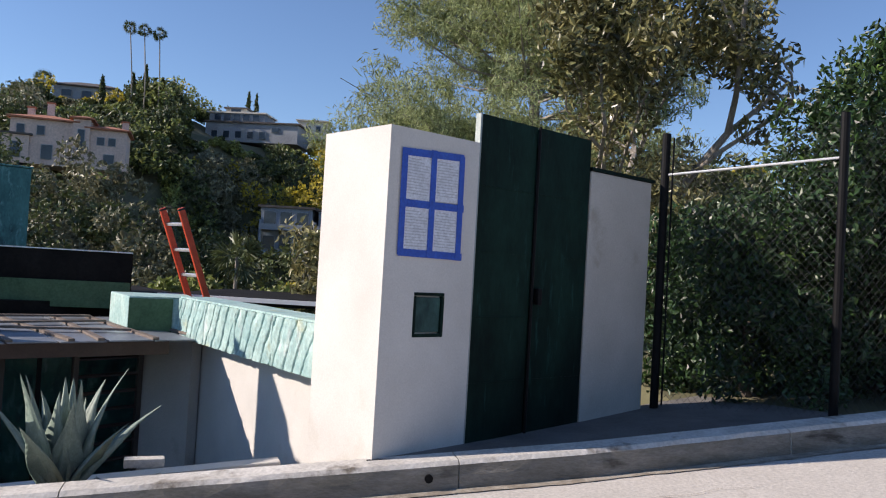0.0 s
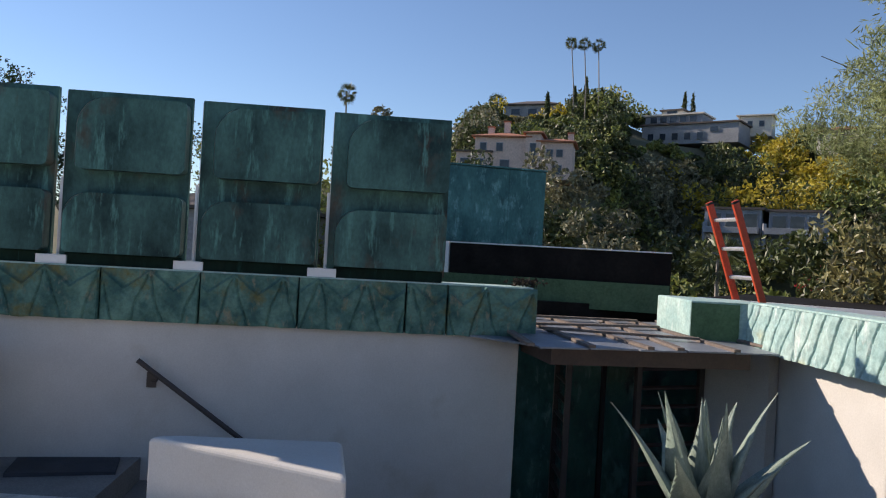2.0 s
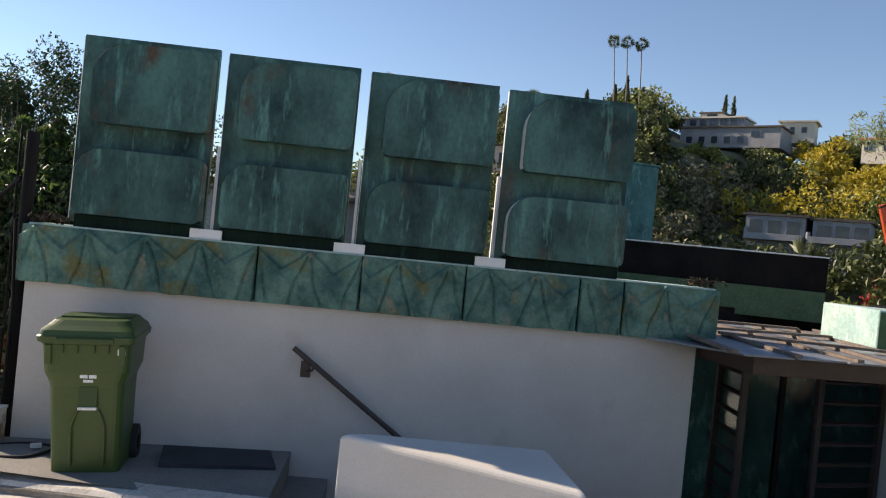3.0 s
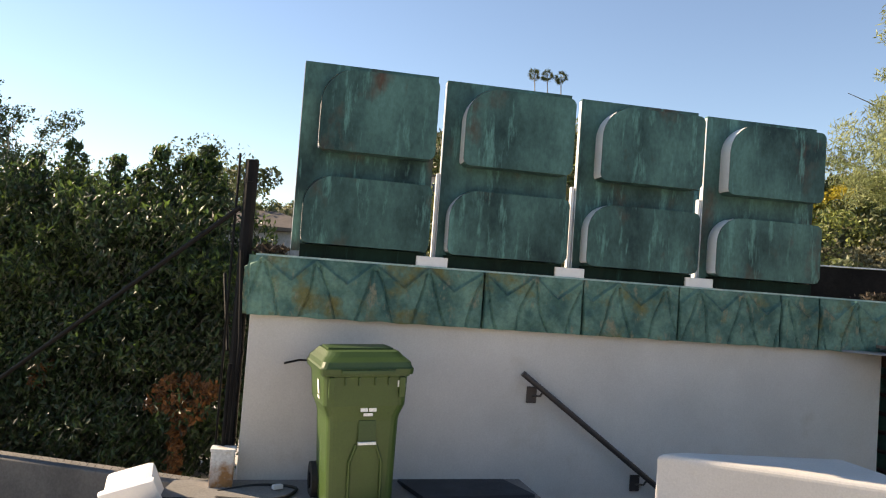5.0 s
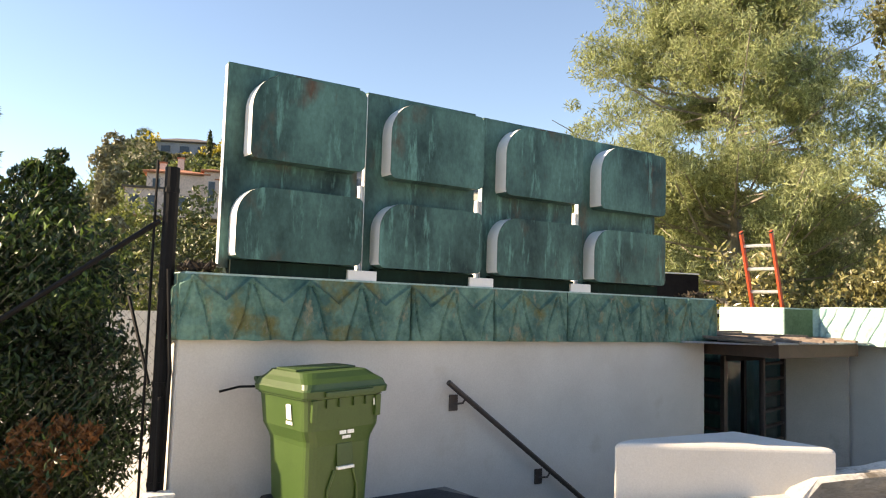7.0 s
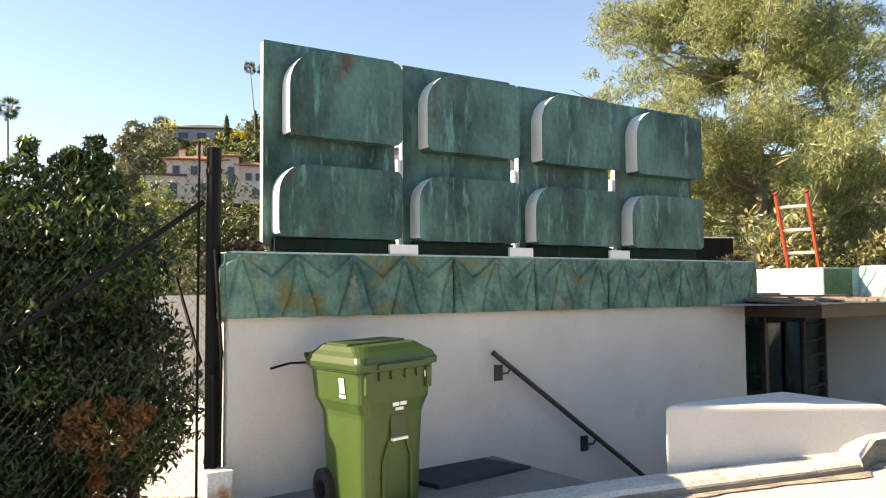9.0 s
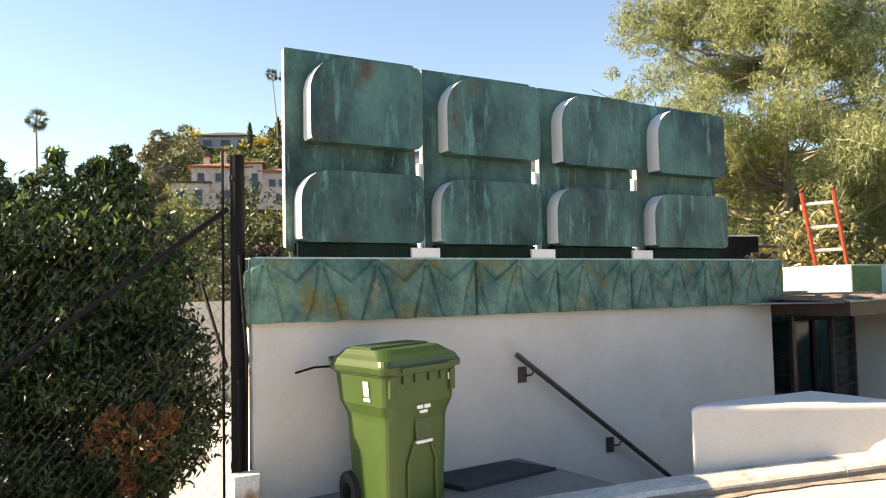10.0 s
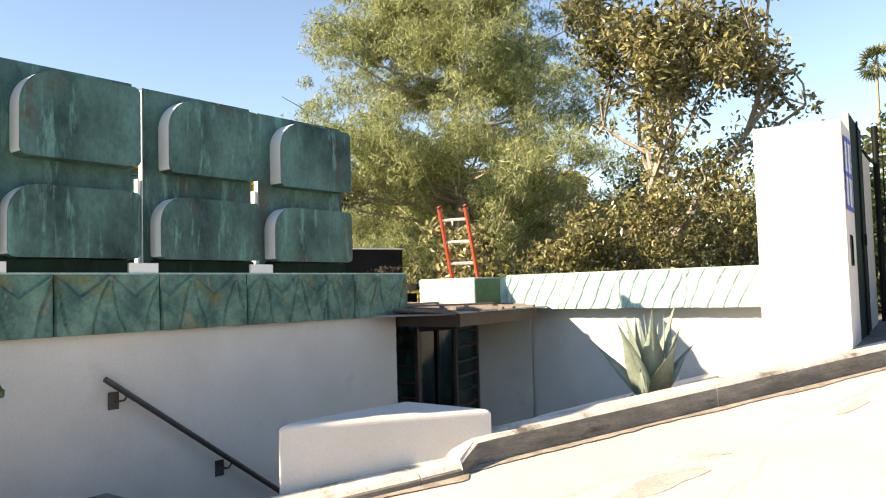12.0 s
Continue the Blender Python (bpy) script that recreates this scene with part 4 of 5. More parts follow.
# ---- wheeled bin ----
def wheeled_bin():
    b = holder("wheeled_bin", "green plastic wheeled bin with closed lid against the wall", "bin")
    def ring(bm, w, d, y0, z, r=0.07, k=4):
        pts = []
        for cx, cy, a0 in ((w / 2 - r, d / 2 - r, 0), (-w / 2 + r, d / 2 - r, 90), (-w / 2 + r, -d / 2 + r, 180), (w / 2 - r, -d / 2 + r, 270)):
            for i in range(k + 1):
                a = radians(a0 + 90 * i / k)
                pts.append(bm.verts.new((cx + r * math.cos(a), y0 + cy + r * math.sin(a), z)))
        return pts
    def loft(rings, bm):
        for p, q in zip(rings, rings[1:]):
            for i in range(len(p)):
                bm.faces.new((p[i], p[(i + 1) % len(p)], q[(i + 1) % len(q)], q[i]))
        bm.faces.new(rings[0])
        bm.faces.new(rings[-1])
    bm = bmesh.new()
    loft([ring(bm, 0.50, 0.54, 0.02, 0.03), ring(bm, 0.515, 0.57, 0.02, 0.25), ring(bm, 0.535, 0.62, 0.0, 0.60), ring(bm, 0.545, 0.64, 0.0, 0.63), ring(bm, 0.61, 0.70, 0.0, 0.70), ring(bm, 0.63, 0.74, 0.0, 0.88), ring(bm, 0.66, 0.76, 0.0, 0.885), ring(bm, 0.66, 0.76, 0.0, 0.905)], bm)
    body = part("body", bm, BIN, b, "green moulded body")
    for x in (-0.26, 0.26):
        part("corner_rib", box((0.045, 0.03, 0.13), pose(x, -0.375, 0.82, 6, 0, 0), 0.008), BIN, body)
    for x in (-0.16, -0.06, 0.06, 0.16):
        part("rim_gusset", box((0.014, 0.03, 0.05), pose(x, -0.372, 0.855), 0.004), BIN_LID, body)
    # Flat plate in darker green paints the shade of the hollow grip.
    part("grip_recess", box((0.13, 0.012, 0.14), pose(0.02, -0.315, 0.535, -3.5, 0, 0), 0.005), BIN_LID, body, "flat darker plate painted as the shaded grip recess")
    part("grip_bar", box((0.135, 0.035, 0.018), pose(0.02, -0.325, 0.465), 0.006), PRINT, body, "pale grip bar")
    for s in (-1, 1):
        part("front_flute", tube([(0.02 + s * 0.075, -0.300, 0.45), (0.02 + s * 0.12, -0.288, 0.34), (0.02 + s * 0.12, -0.265, 0.08)], 0.012, 6), BIN, body)
    for i in range(2):
        part("print_bar", box((0.055, 0.002, 0.022), pose(-0.012 + 0.064 * i, -0.3455, 0.675, -42 * 0, 0, 0)), PRINT, body)
    part("print_bar", box((0.07, 0.002, 0.018), pose(0.02, -0.340, 0.645)), PRINT, body)
    part("emblem", box((0.002, 0.07, 0.09), pose(-0.318, -0.12, 0.80, 0, -4, 0), 0.0008), PRINT, body)
    part("print_bar", box((0.002, 0.09, 0.02), pose(-0.314, -0.12, 0.735, 0, -8, 0)), PRINT, body)
    part("sticker", box((0.06, 0.002, 0.04), pose(0.255, -0.377, 0.84)), PRINT, body, "white sticker")
    bm = bmesh.new()
    loft([ring(bm, 0.69, 0.80, -0.01, 0.90, 0.06), ring(bm, 0.70, 0.81, -0.01, 0.935, 0.06), ring(bm, 0.68, 0.79, -0.01, 0.945, 0.06), ring(bm, 0.66, 0.77, -0.01, 0.975, 0.07), ring(bm, 0.60, 0.66, 0.0, 1.0, 0.08), ring(bm, 0.54, 0.58, 0.02, 1.03, 0.09)], bm)
    lid = part("lid", bm, BIN_LID, b, "closed green lid")
    part("lid_ridge", box((0.50, 0.30, 0.015), pose(0, 0.05, 1.035), 0.006), BIN_LID, lid)
    part("lid_lip", box((0.40, 0.03, 0.03), pose(0, -0.42, 0.915), 0.008), BIN_LID, lid)
    part("handle", tube([(-0.29, 0.40, 0.93), (-0.29, 0.47, 0.955), (0.29, 0.47, 0.955), (0.29, 0.40, 0.93)], 0.015), BIN_LID, b)
    for s in (-1, 1):
        wheel = part("wheel", tube([(s * 0.245, 0.27, 0.125), (s * 0.30, 0.27, 0.125)], 0.125, 20), RUBBER, b, "black rubber wheel")
        part("hub", tube([(s * 0.298, 0.27, 0.125), (s * 0.31, 0.27, 0.125)], 0.055, 12), BLACK, wheel)
    part("axle", tube([(-0.25, 0.27, 0.125), (0.25, 0.27, 0.125)], 0.012), ALU, b)
    return b
wheeled_bin().matrix_basis = at_wall(0.76, 0.50, -0.455) @ pose(0, 0, 0, 0, -2.5, 7) @ Matrix.Diagonal((0.83, 0.79, 0.97, 1))
mat_ = link("doormat", prism([(*xy(1.10, 0.06), -0.392), (*xy(1.86, 0.06), -0.372), (*xy(1.96, 0.50), -0.358), (*xy(1.20, 0.53), -0.378)], -0.42), MATTE)
tagged(mat_, "charcoal doormat lying on the concrete landing", "doormat")
# Dark rod standing for the bin's handle, modelled apart from the bin.
st = tube([on(0.26, 0.03, 0.37), on(0.36, 0.10, 0.405), on(0.50, 0.16, 0.41)], 0.008, 6)
tagged(link("twig", st, BLACK), "thin dark rod between wall and bin", "twig")

# ---- agave ----
def agave(name, label, at, size, count, seed):
    rg = random.Random(seed)
    a = holder(name, label, "agave")
    a.matrix_basis = pose(*at)
    for i in range(count):
        az = i * 2.399963 + rg.uniform(-0.15, 0.15)
        t = i / (count - 1)
        lean = radians(4 + 24 * t + 22 * t ** 5 + rg.uniform(-6, 6))
        kink = rg.uniform(-0.10, 0.10)
        ln = size * rg.uniform(0.75, 1.1) * (0.92 + 0.15 * math.sin(math.pi * t))
        bm = bmesh.new()
        rows = []
        K = 12
        for j in range(K + 1):
            s = j / K
            bend = lean * (0.55 + 0.55 * s) + kink * math.sin(s * 3.0)
            r, z = ln * s * math.sin(bend) + 0.04, ln * s * math.cos(bend * 0.92)
            w = size * 0.08 * (0.75 + 1.0 * math.sin(math.pi * min(s * 1.15 + 0.12, 1)) ** 0.9) * (1 - s ** 3.2) + 0.002
            out = Vector((math.cos(az), math.sin(az), 0))
            sd = Vector((-math.sin(az), math.cos(az), 0))
            c = out * r + Vector((0, 0, z))
            nn = (out * math.cos(bend) - Vector((0, 0, 1)) * math.sin(bend))
            th = 0.018 * (1 - s) + 0.003
            rows.append([bm.verts.new(p) for p in (c - sd * w - nn * w * 0.45 * -1, c - sd * w * 0.5 + nn * th * 0.2, c + nn * th, c + sd * w * 0.5 + nn * th * 0.2, c + sd * w + nn * w * 0.45, c - nn * th * 0.2)])
        for p, q in zip(rows, rows[1:]):
            for m in range(6):
                bm.faces.new((p[m], p[(m + 1) % 6], q[(m + 1) % 6], q[m]))
        part("leaf", bm, AGAVE, a, smooth=True)
    return a
agave("agave", "large grey-green agave rosette in the dry bed", (-2.33, 4.92, -0.04), 0.72, 17, 3)

# ---- things on the ground by the fence post ----
jb = holder("junction_box", "rust-stained white electrical box at the foot of the post", "electrical box")
part("case", box((0.15, 0.12, 0.30), at_wall(-0.09, 0.10, -0.37), 0.008), RUST, jb)
part("cover", box((0.16, 0.13, 0.02), at_wall(-0.09, 0.10, -0.21), 0.005), RUST, jb)
part("stub_pipe", tube([on(-0.10, 0.05, -0.21), on(-0.10, 0.04, 0.35)], 0.014, 8), BLACK, jb, "black conduit pipe")
tub = holder("plastic_tub", "white plastic tub with a dark label, tipped on its side", "tub")
tm = pose(-8.50, 3.05, -0.50, 24, -18, 35)
part("shell", box((0.30, 0.22, 0.34), tm, 0.045), WHITE_METAL, tub)
part("rim", box((0.34, 0.05, 0.38), tm @ pose(0, -0.11, 0), 0.02), WHITE_METAL, tub)
part("label", box((0.11, 0.004, 0.07), tm @ pose(-0.02, -0.138, -0.02)), TAR, tub, "dark printed label")
for i in range(2):
    part("print_bar", box((0.08, 0.002, 0.010), tm @ pose(-0.02, -0.1415, -0.005 - 0.024 * i)), PRINT, tub)
def cable(name, label, pts, r, mat):
    dense = []
    for i in range(len(pts) - 1):
        p0, p1, p2, p3 = (Vector(pts[clamp_i(i + k, len(pts))]) for k in (-1, 0, 1, 2))
        for j in range(6):
            t = j / 6
            dense.append(0.5 * ((2 * p1) + (p2 - p0) * t + (2 * p0 - 5 * p1 + 4 * p2 - p3) * t * t + (3 * p1 - p0 - 3 * p2 + p3) * t * t * t))
    dense.append(Vector(pts[-1]))
    tagged(link(name, tube(dense, r, 7), mat, smooth=True), label, "cable")
def clamp_i(i, n):
    return max(0, min(n - 1, i))
def loops(cx, cy, r, turns, seed):
    q = random.Random(seed)
    out = []
    for i in range(turns * 8 + 1):
        a = i / 8 * 2 * math.pi
        rr = r * q.uniform(0.8, 1.15)
        x, y = cx + rr * math.cos(a), cy + 0.55 * rr * math.sin(a)
        out.append((x, y, -0.50 + 0.06 * (x + 8.2) + 0.016 + 0.012 * (i % 3)))
    return out
cable("coiled_cable", "loose coil of black cable on the concrete", loops(-8.12, 3.02, 0.20, 3, 5), 0.009, RUBBER)
cable("cable_run", "black cable lying along the wall foot", [(*xy(-0.1, 0.22), -0.46), (*xy(0.15, 0.12), -0.44), (*xy(0.4, 0.2), -0.43), (*xy(0.3, 0.42), -0.44), (*xy(0.05, 0.40), -0.455), (*xy(-0.1, 0.34), -0.462)], 0.011, RUBBER)
tagged(link("cable_plug", box((0.07, 0.035, 0.03), at_wall(0.28, 0.22, -0.42) @ pose(0, 0, 0, 0, 0, 30), 0.008), WHITE_METAL), "white cable connector on the concrete", "plug")

tagged(link("fence_curb", prism([(-12.8, 2.92, -0.63), (-8.42, 3.50, -0.50), (-8.40, 3.70, -0.50), (-12.8, 3.14, -0.63)], -1.3, bevel=0.012), STAINED_SHADED), "low concrete curb under the chain-link fence", "curb", kind="structure")

# ---- chain-link fences ----
def chain_link(parent, p, q, z0p, z0q, z1p, z1q, pitch=0.062, r=0.0013, wire=BLACK):
    """Two sets of slanting wires between p and q, cut at the fence's edges."""
    d = (q - p)
    ln = d.length
    d = d.normalized()
    nrm = Vector((-d.y, d.x, 0))
    bm_v, bm_f = [], []
    H = max(z1p - z0p, z1q - z0q) + 0.3
    zb = min(z0p, z0q)
    step = pitch * 1.15
    for way in (1, -1):
        k = -int(H / step) - 1
        while k * step < ln + H:
            x0 = k * step
            a0, b0 = (x0, 0.0), (x0 + H * 0.9, H)
            if way < 0:
                a0, b0 = (ln - a0[0], 0.0), (ln - b0[0], H)
            (xa, za), (xb, zb_) = sorted((a0, b0))
            k += 1
            # clip to the fence
            lo, hi = max(xa, 0.0), min(xb, ln)
            if hi - lo < 0.02:
                continue
            f = lambda x: za + (zb_ - za) * (x - xa) / (xb - xa)
            top = lambda x: (z1p + (z1q - z1p) * x / ln) - zb
            bot = lambda x: (z0p + (z0q - z0p) * x / ln) - zb
            pts = []
            n = 24
            for i in range(n + 1):
                x = lo + (hi - lo) * i / n
                if bot(x) <= f(x) <= top(x):
                    pts.append((x, f(x)))
            if len(pts) < 2:
                continue
            (x1, y1), (x2, y2) = pts[0], pts[-1]
            A = p + d * x1 + Vector((0, 0, zb + y1 - p.z))
            B = p + d * x2 + Vector((0, 0, zb + y2 - p.z))
            w = (B - A).normalized()
            s1 = w.cross(nrm).normalized() * r
            s2 = nrm * r
            off = nrm * (0.002 * way)
            i0 = len(bm_v)
            for P in (A, B):
                bm_v.extend([tuple(P + off + s1), tuple(P + off + s2), tuple(P + off - s1), tuple(P + off - s2)])
            for m in range(4):
                bm_f.append((i0 + m, i0 + (m + 1) % 4, i0 + 4 + (m + 1) % 4, i0 + 4 + m))
    me = raw("wire_mesh", bm_v, bm_f, wire, parent, "black chain-link wire")
    return tagged(me, kind="stuff")


f1 = holder("fence", "black chain-link fence with a bracing rail beside the sign wall", "fence")
LP, LQ = Vector((-8.30, 3.60, 0)), Vector((-12.6, 3.05, 0))
chain_link(f1, LP, LQ, -0.55, -0.9, 1.72, 1.75, 0.062, 0.0008)
part("post", tube([(-8.29, 3.63, -0.6), (-8.29, 3.63, 1.76)], 0.045, 14), BLACK, f1, "black steel corner post")
part("tension_bar", tube([(-8.37, 3.59, -0.5), (-8.37, 3.59, 1.80)], 0.009, 6), BLACK, f1)
part("brace", tube([(-8.34, 3.60, 1.42), (-10.4, 3.32, -0.05)], 0.018, 8), BLACK, f1, "sloping steel brace")
part("brace", tube([(-8.36, 3.62, 0.42), (-8.6, 3.80, 0.95)], 0.012, 6), BLACK, f1)
for z in (-0.2, 0.4, 1.0, 1.6):
    part("fence_band", tube([(-8.29, 3.63, z), (-8.29, 3.63, z + 0.03)], 0.05, 12), BLACK, f1)
part("post", tube([(-10.9, 3.25, -0.8), (-10.9, 3.25, 1.74)], 0.03, 10), BLACK, f1)
part("conduit", tube([on(-0.06, 0.03, -0.42), on(-0.05, 0.03, 0.5), on(-0.09, 0.02, 1.12)], 0.012, 6), BLACK, f1)

f2 = holder("fence", "black chain-link fence in front of the dark hedge", "fence")
RP, RQ = Vector((1.90, 6.67, 0)), Vector((2.97, 5.74, 0))
chain_link(f2, RP, RQ, 0.42, 0.56, 2.73, 2.80, 0.055, 0.0011, WIRE)
part("post", tube([(1.90, 6.67, 0.3), (1.90, 6.67, 2.79)], 0.036, 12), BLACK, f2, "black steel post")
part("post", tube([(2.97, 5.74, 0.45), (2.97, 5.74, 2.85)], 0.034, 12), BLACK, f2, "black steel post")
part("rail", tube([(1.92, 6.65, 2.43), (2.95, 5.76, 2.51)], 0.011, 8), ALU, f2, "grey galvanised rail")
chain_link(f2, RQ, Vector((7.6, 6.95, 0)), 0.56, 0.95, 2.80, 3.1, 0.055, 0.0011, WIRE)
part("tension_bar", tube([(1.95, 6.62, 0.45), (1.95, 6.62, 2.75)], 0.008, 6), BLACK, f2)

# ---- hedges ----
def hedge(name, label, blobs, per, size, width, mat, mats, seed, trunks, up=0.5):
    rg = np.random.default_rng(seed)
    h = holder(name, label, "hedge")
    leaf_mesh("foliage", clumps(rg, blobs, per, 0.45), size, width, mat, rg, up, h)
    # High clumps get more bright leaves: sunlight on the crest put into colour.
    crest = sorted(q[2] for q in blobs)[int(len(blobs) * 0.65)]
    for m, share, lift in mats:
        sel = [(x, y, z + lift * r, r * 0.95) for x, y, z, r in blobs if rg.uniform() < share * (1.8 if z > crest else 0.4)]
        if sel:
            leaf_mesh("foliage", clumps(rg, sel, max(20, int(per * 0.4)), 0.3), size, width, m, rg, up, h)
    for p, q, r in trunks:
        part("stem", tube([p, ((p[0] + q[0]) / 2 + 0.05, (p[1] + q[1]) / 2, (p[2] + q[2]) / 2), q], [r, r * 0.8, r * 0.4], 7), STEM, h)
    return h
rg = random.Random(11)
blobs = []
for i in range(1250):
    x = rg.uniform(-13.0, -8.72)
    top = 1.58 + 0.13 * math.sin(x * 2.1) + 0.12 * math.sin(x * 5.3)
    z = rg.uniform(-0.95, top)
    y = 4.75 + 0.1 * (x + 8.7) + rg.uniform(-0.4, 0.5)
    edge = -8.9 - 0.24 * max(0.0, z - 0.1) - 0.9 * max(0.0, -0.25 - z)
    if x > edge - 0.14:
        continue
    blobs.append((x, y, z, rg.uniform(0.15, 0.30)))
for x, z in ((-9.5, 1.86), (-9.62, 2.0), (-9.9, 1.85), (-10.1, 1.98), (-10.6, 1.9), (-11.1, 2.05), (-11.6, 1.92), (-12.3, 2.0), (-9.75, 1.9), (-10.35, 1.78)):
    for k in range(4):
        blobs.append((x + rg.uniform(-0.06, 0.06), 4.7 + 0.1 * (x + 8.7), z - 0.14 * k, 0.08 + 0.04 * k))
hedge("hedge_shrub", "dense dark green shrub behind the chain-link fence", blobs, 120, 0.075, 0.027, HEDGE, ((HEDGE_SUNLIT, 0.36, 0.3),), 21,
      [((-9.32, 4.7, -1.1), (-9.35, 4.75, 0.9), 0.05), ((-9.9, 4.7, -1.0), (-9.8, 4.75, 1.2), 0.045), ((-10.8, 4.65, -1.1), (-10.9, 4.7, 1.2), 0.05), ((-11.9, 4.6, -1.1), (-11.8, 4.65, 1.2), 0.05)], 0.9)
rgn = np.random.default_rng(31)
dry = [(-9.0 - 0.07 * i, 4.22, 0.02 - 0.10 * (i % 3) + 0.03 * (i % 2), 0.08 + 0.02 * (i % 3)) for i in range(9)] + [(-9.35, 4.25, -0.25 - 0.12 * i, 0.07) for i in range(5)] + [(-10.9, 4.2, 0.0, 0.1), (-11.0, 4.2, -0.15, 0.09)]
tagged(leaf_mesh("dry_branch", clumps(rgn, dry, 75), 0.075, 0.028, DRY, rgn, -0.5), "patch of dead brown leaves on the shrub", "foliage", kind="stuff")

blobs = []
for i in range(640):
    x = rg.uniform(2.3, 8.6)
    yb = 7.25 - 0.86 * (x - 1.9) if x < 2.97 else 6.33 + 0.26 * (x - 2.97)
    top = 2.25 + 1.2 * smooth(2.9, 3.9, x) + 0.25 * math.sin(x * 1.7) + 0.12 * (x - 2)
    blobs.append((x, yb + rg.uniform(0, 1.4), rg.uniform(0.45, top), rg.uniform(0.22, 0.42)))
hedge("hedge_shrub", "tall dark evergreen hedge behind the fence", blobs, 190, 0.085, 0.04, HEDGE, ((HEDGE_SUNLIT, 0.22, 0.2),), 22,
      [((2.9, 7.2, 0.2), (2.9, 7.4, 2.2), 0.07), ((4.2, 7.4, 0.3), (4.3, 7.5, 2.8), 0.07), ((5.8, 7.8, 0.3), (5.7, 7.9, 3.0), 0.07)])

# ---- trees ----
def limb_tree(name, label, base, height, spread, seed, leaf, size, width, per, blob_r, levels, trunk=0.16, low=0.15, up=0.2, lean=0.0, reach=99.0):
    """A tapered, forking trunk whose twigs carry loose clumps of leaves."""
    rt = random.Random(seed)
    nr = np.random.default_rng(seed)
    t = holder(name, label, "tree")
    bm = bmesh.new()
    ends = []
    def grow(p, d, ln, r, depth):
        pts, rad = [p], [r]
        q = p.copy()
        for s in range(3):
            d = (d + Vector((rt.uniform(-0.2, 0.2), rt.uniform(-0.2, 0.2), rt.uniform(-0.05, 0.16)))).normalized()
            away = Vector((q.x - base[0], q.y - base[1], 0))
            if away.length > reach:
                d = (d - away.normalized() * 0.9).normalized()
            q = q + d * ln / 3
            pts.append(q.copy())
            rad.append(r * (1 - 0.14 * (s + 1)))
        add_tube(bm, pts, rad, 6 if depth < 3 else 4)
        if depth >= 2:
            ends.append((*pts[2], blob_r * rt.uniform(0.6, 1.0)))
        if depth == levels:
            ends.append((*q, blob_r * rt.uniform(0.8, 1.25)))
            return
        for k in range(3 if depth < 3 else 2):
            a = rt.uniform(0, 2 * math.pi)
            tiltv = rt.uniform(0.45, 1.0) * spread
            nd = (d + Vector((math.cos(a) * tiltv, math.sin(a) * tiltv, rt.uniform(-0.25, 0.35)))).normalized()
            grow(q if k else pts[2], nd, ln * rt.uniform(0.62, 0.82), r * 0.58, depth + 1)
    grow(Vector(base), Vector((lean, 0, 1)), height * (0.30 + low), trunk, 1)
    part("trunk", bm, BARK, t, "branching grey trunk")
    pts = clumps(nr, ends, per, 0.5)
    leaf_mesh("crown", pts, size, width, leaf, nr, up, t)
    return t


def pine(name, label, base, height, radius, seed):
    """A broad pine: whorls of long limbs with feathery upturned tufts."""
    rt = random.Random(seed)
    nr = np.random.default_rng(seed)
    t = holder(name, label, "tree")
    b = Vector(base)
    bm = bmesh.new()
    add_tube(bm, [b, b + Vector((0.3, 0, height * 0.4)), b + Vector((0.1, 0.2, height * 0.75)), b + Vector((0.2, 0.1, height))], [0.34, 0.26, 0.14, 0.03], 8)
    tufts = []
    for i in range(190):
        f = rt.uniform(0.06, 1.0)
        z = b.z + height * f
        r = radius * (math.sin(math.pi * min(1, f * 0.75 + 0.28)) ** 0.7) * rt.uniform(0.55, 1.05)
        a = rt.uniform(0, 2 * math.pi)
        p = Vector((b.x + 0.2, b.y + 0.1, z - 0.3))
        e = p + Vector((math.cos(a) * r, math.sin(a) * r, r * rt.uniform(0.05, 0.5)))
        m = (p + e) / 2 + Vector((0, 0, -0.1 * r))
        add_tube(bm, [p, m, e], [0.07, 0.045, 0.012], 5)
        for k in range(15):
            s = rt.uniform(0.35, 1.05)
            c = p.lerp(e, s) + Vector((rt.gauss(0, 0.45), rt.gauss(0, 0.45), rt.gauss(0.15, 0.35)))
            tufts.append((c.x, c.y, c.z, rt.uniform(0.35, 0.75)))
    part("trunk", bm, BARK, t, "rough grey-brown trunk and limbs")
    leaf_mesh("crown", clumps(nr, tufts, 100, 0.6), 0.28, 0.044, PINE, nr, 0.7, t)
    return t


pine("pine_tree", "tall feathery olive-green pine behind the house", (3.1, 29.0, -4.0), 21.0, 7.7, 4)
limb_tree("magnolia_tree", "broad-leaved evergreen tree with pale branching limbs", (3.3, 13.2, -1.4), 7.4, 0.8, 8, MAGNOLIA, 0.17, 0.07, 70, 0.5, 6, trunk=0.17, up=0.2, reach=2.3)
limb_tree("bare_shrub", "tangled pale twigs with sparse leaves behind the ladder", (-1.4, 14.2, -2.2), 3.3, 1.0, 17, MAGNOLIA, 0.12, 0.045, 14, 0.3, 5, trunk=0.06, reach=1.2)
blobs = []
for i in range(330):
    x = rg.uniform(-2.2, 5.2)
    blobs.append((x, 11.6 + rg.uniform(-0.5, 0.9) + 0.1 * x, rg.uniform(-0.6, 1.7 + 0.35 * math.sin(x * 2.3) + 0.28 * max(0, x) + 0.9 * math.exp(-((x - 2.6) / 1.3) ** 2)), rg.uniform(0.25, 0.45)))
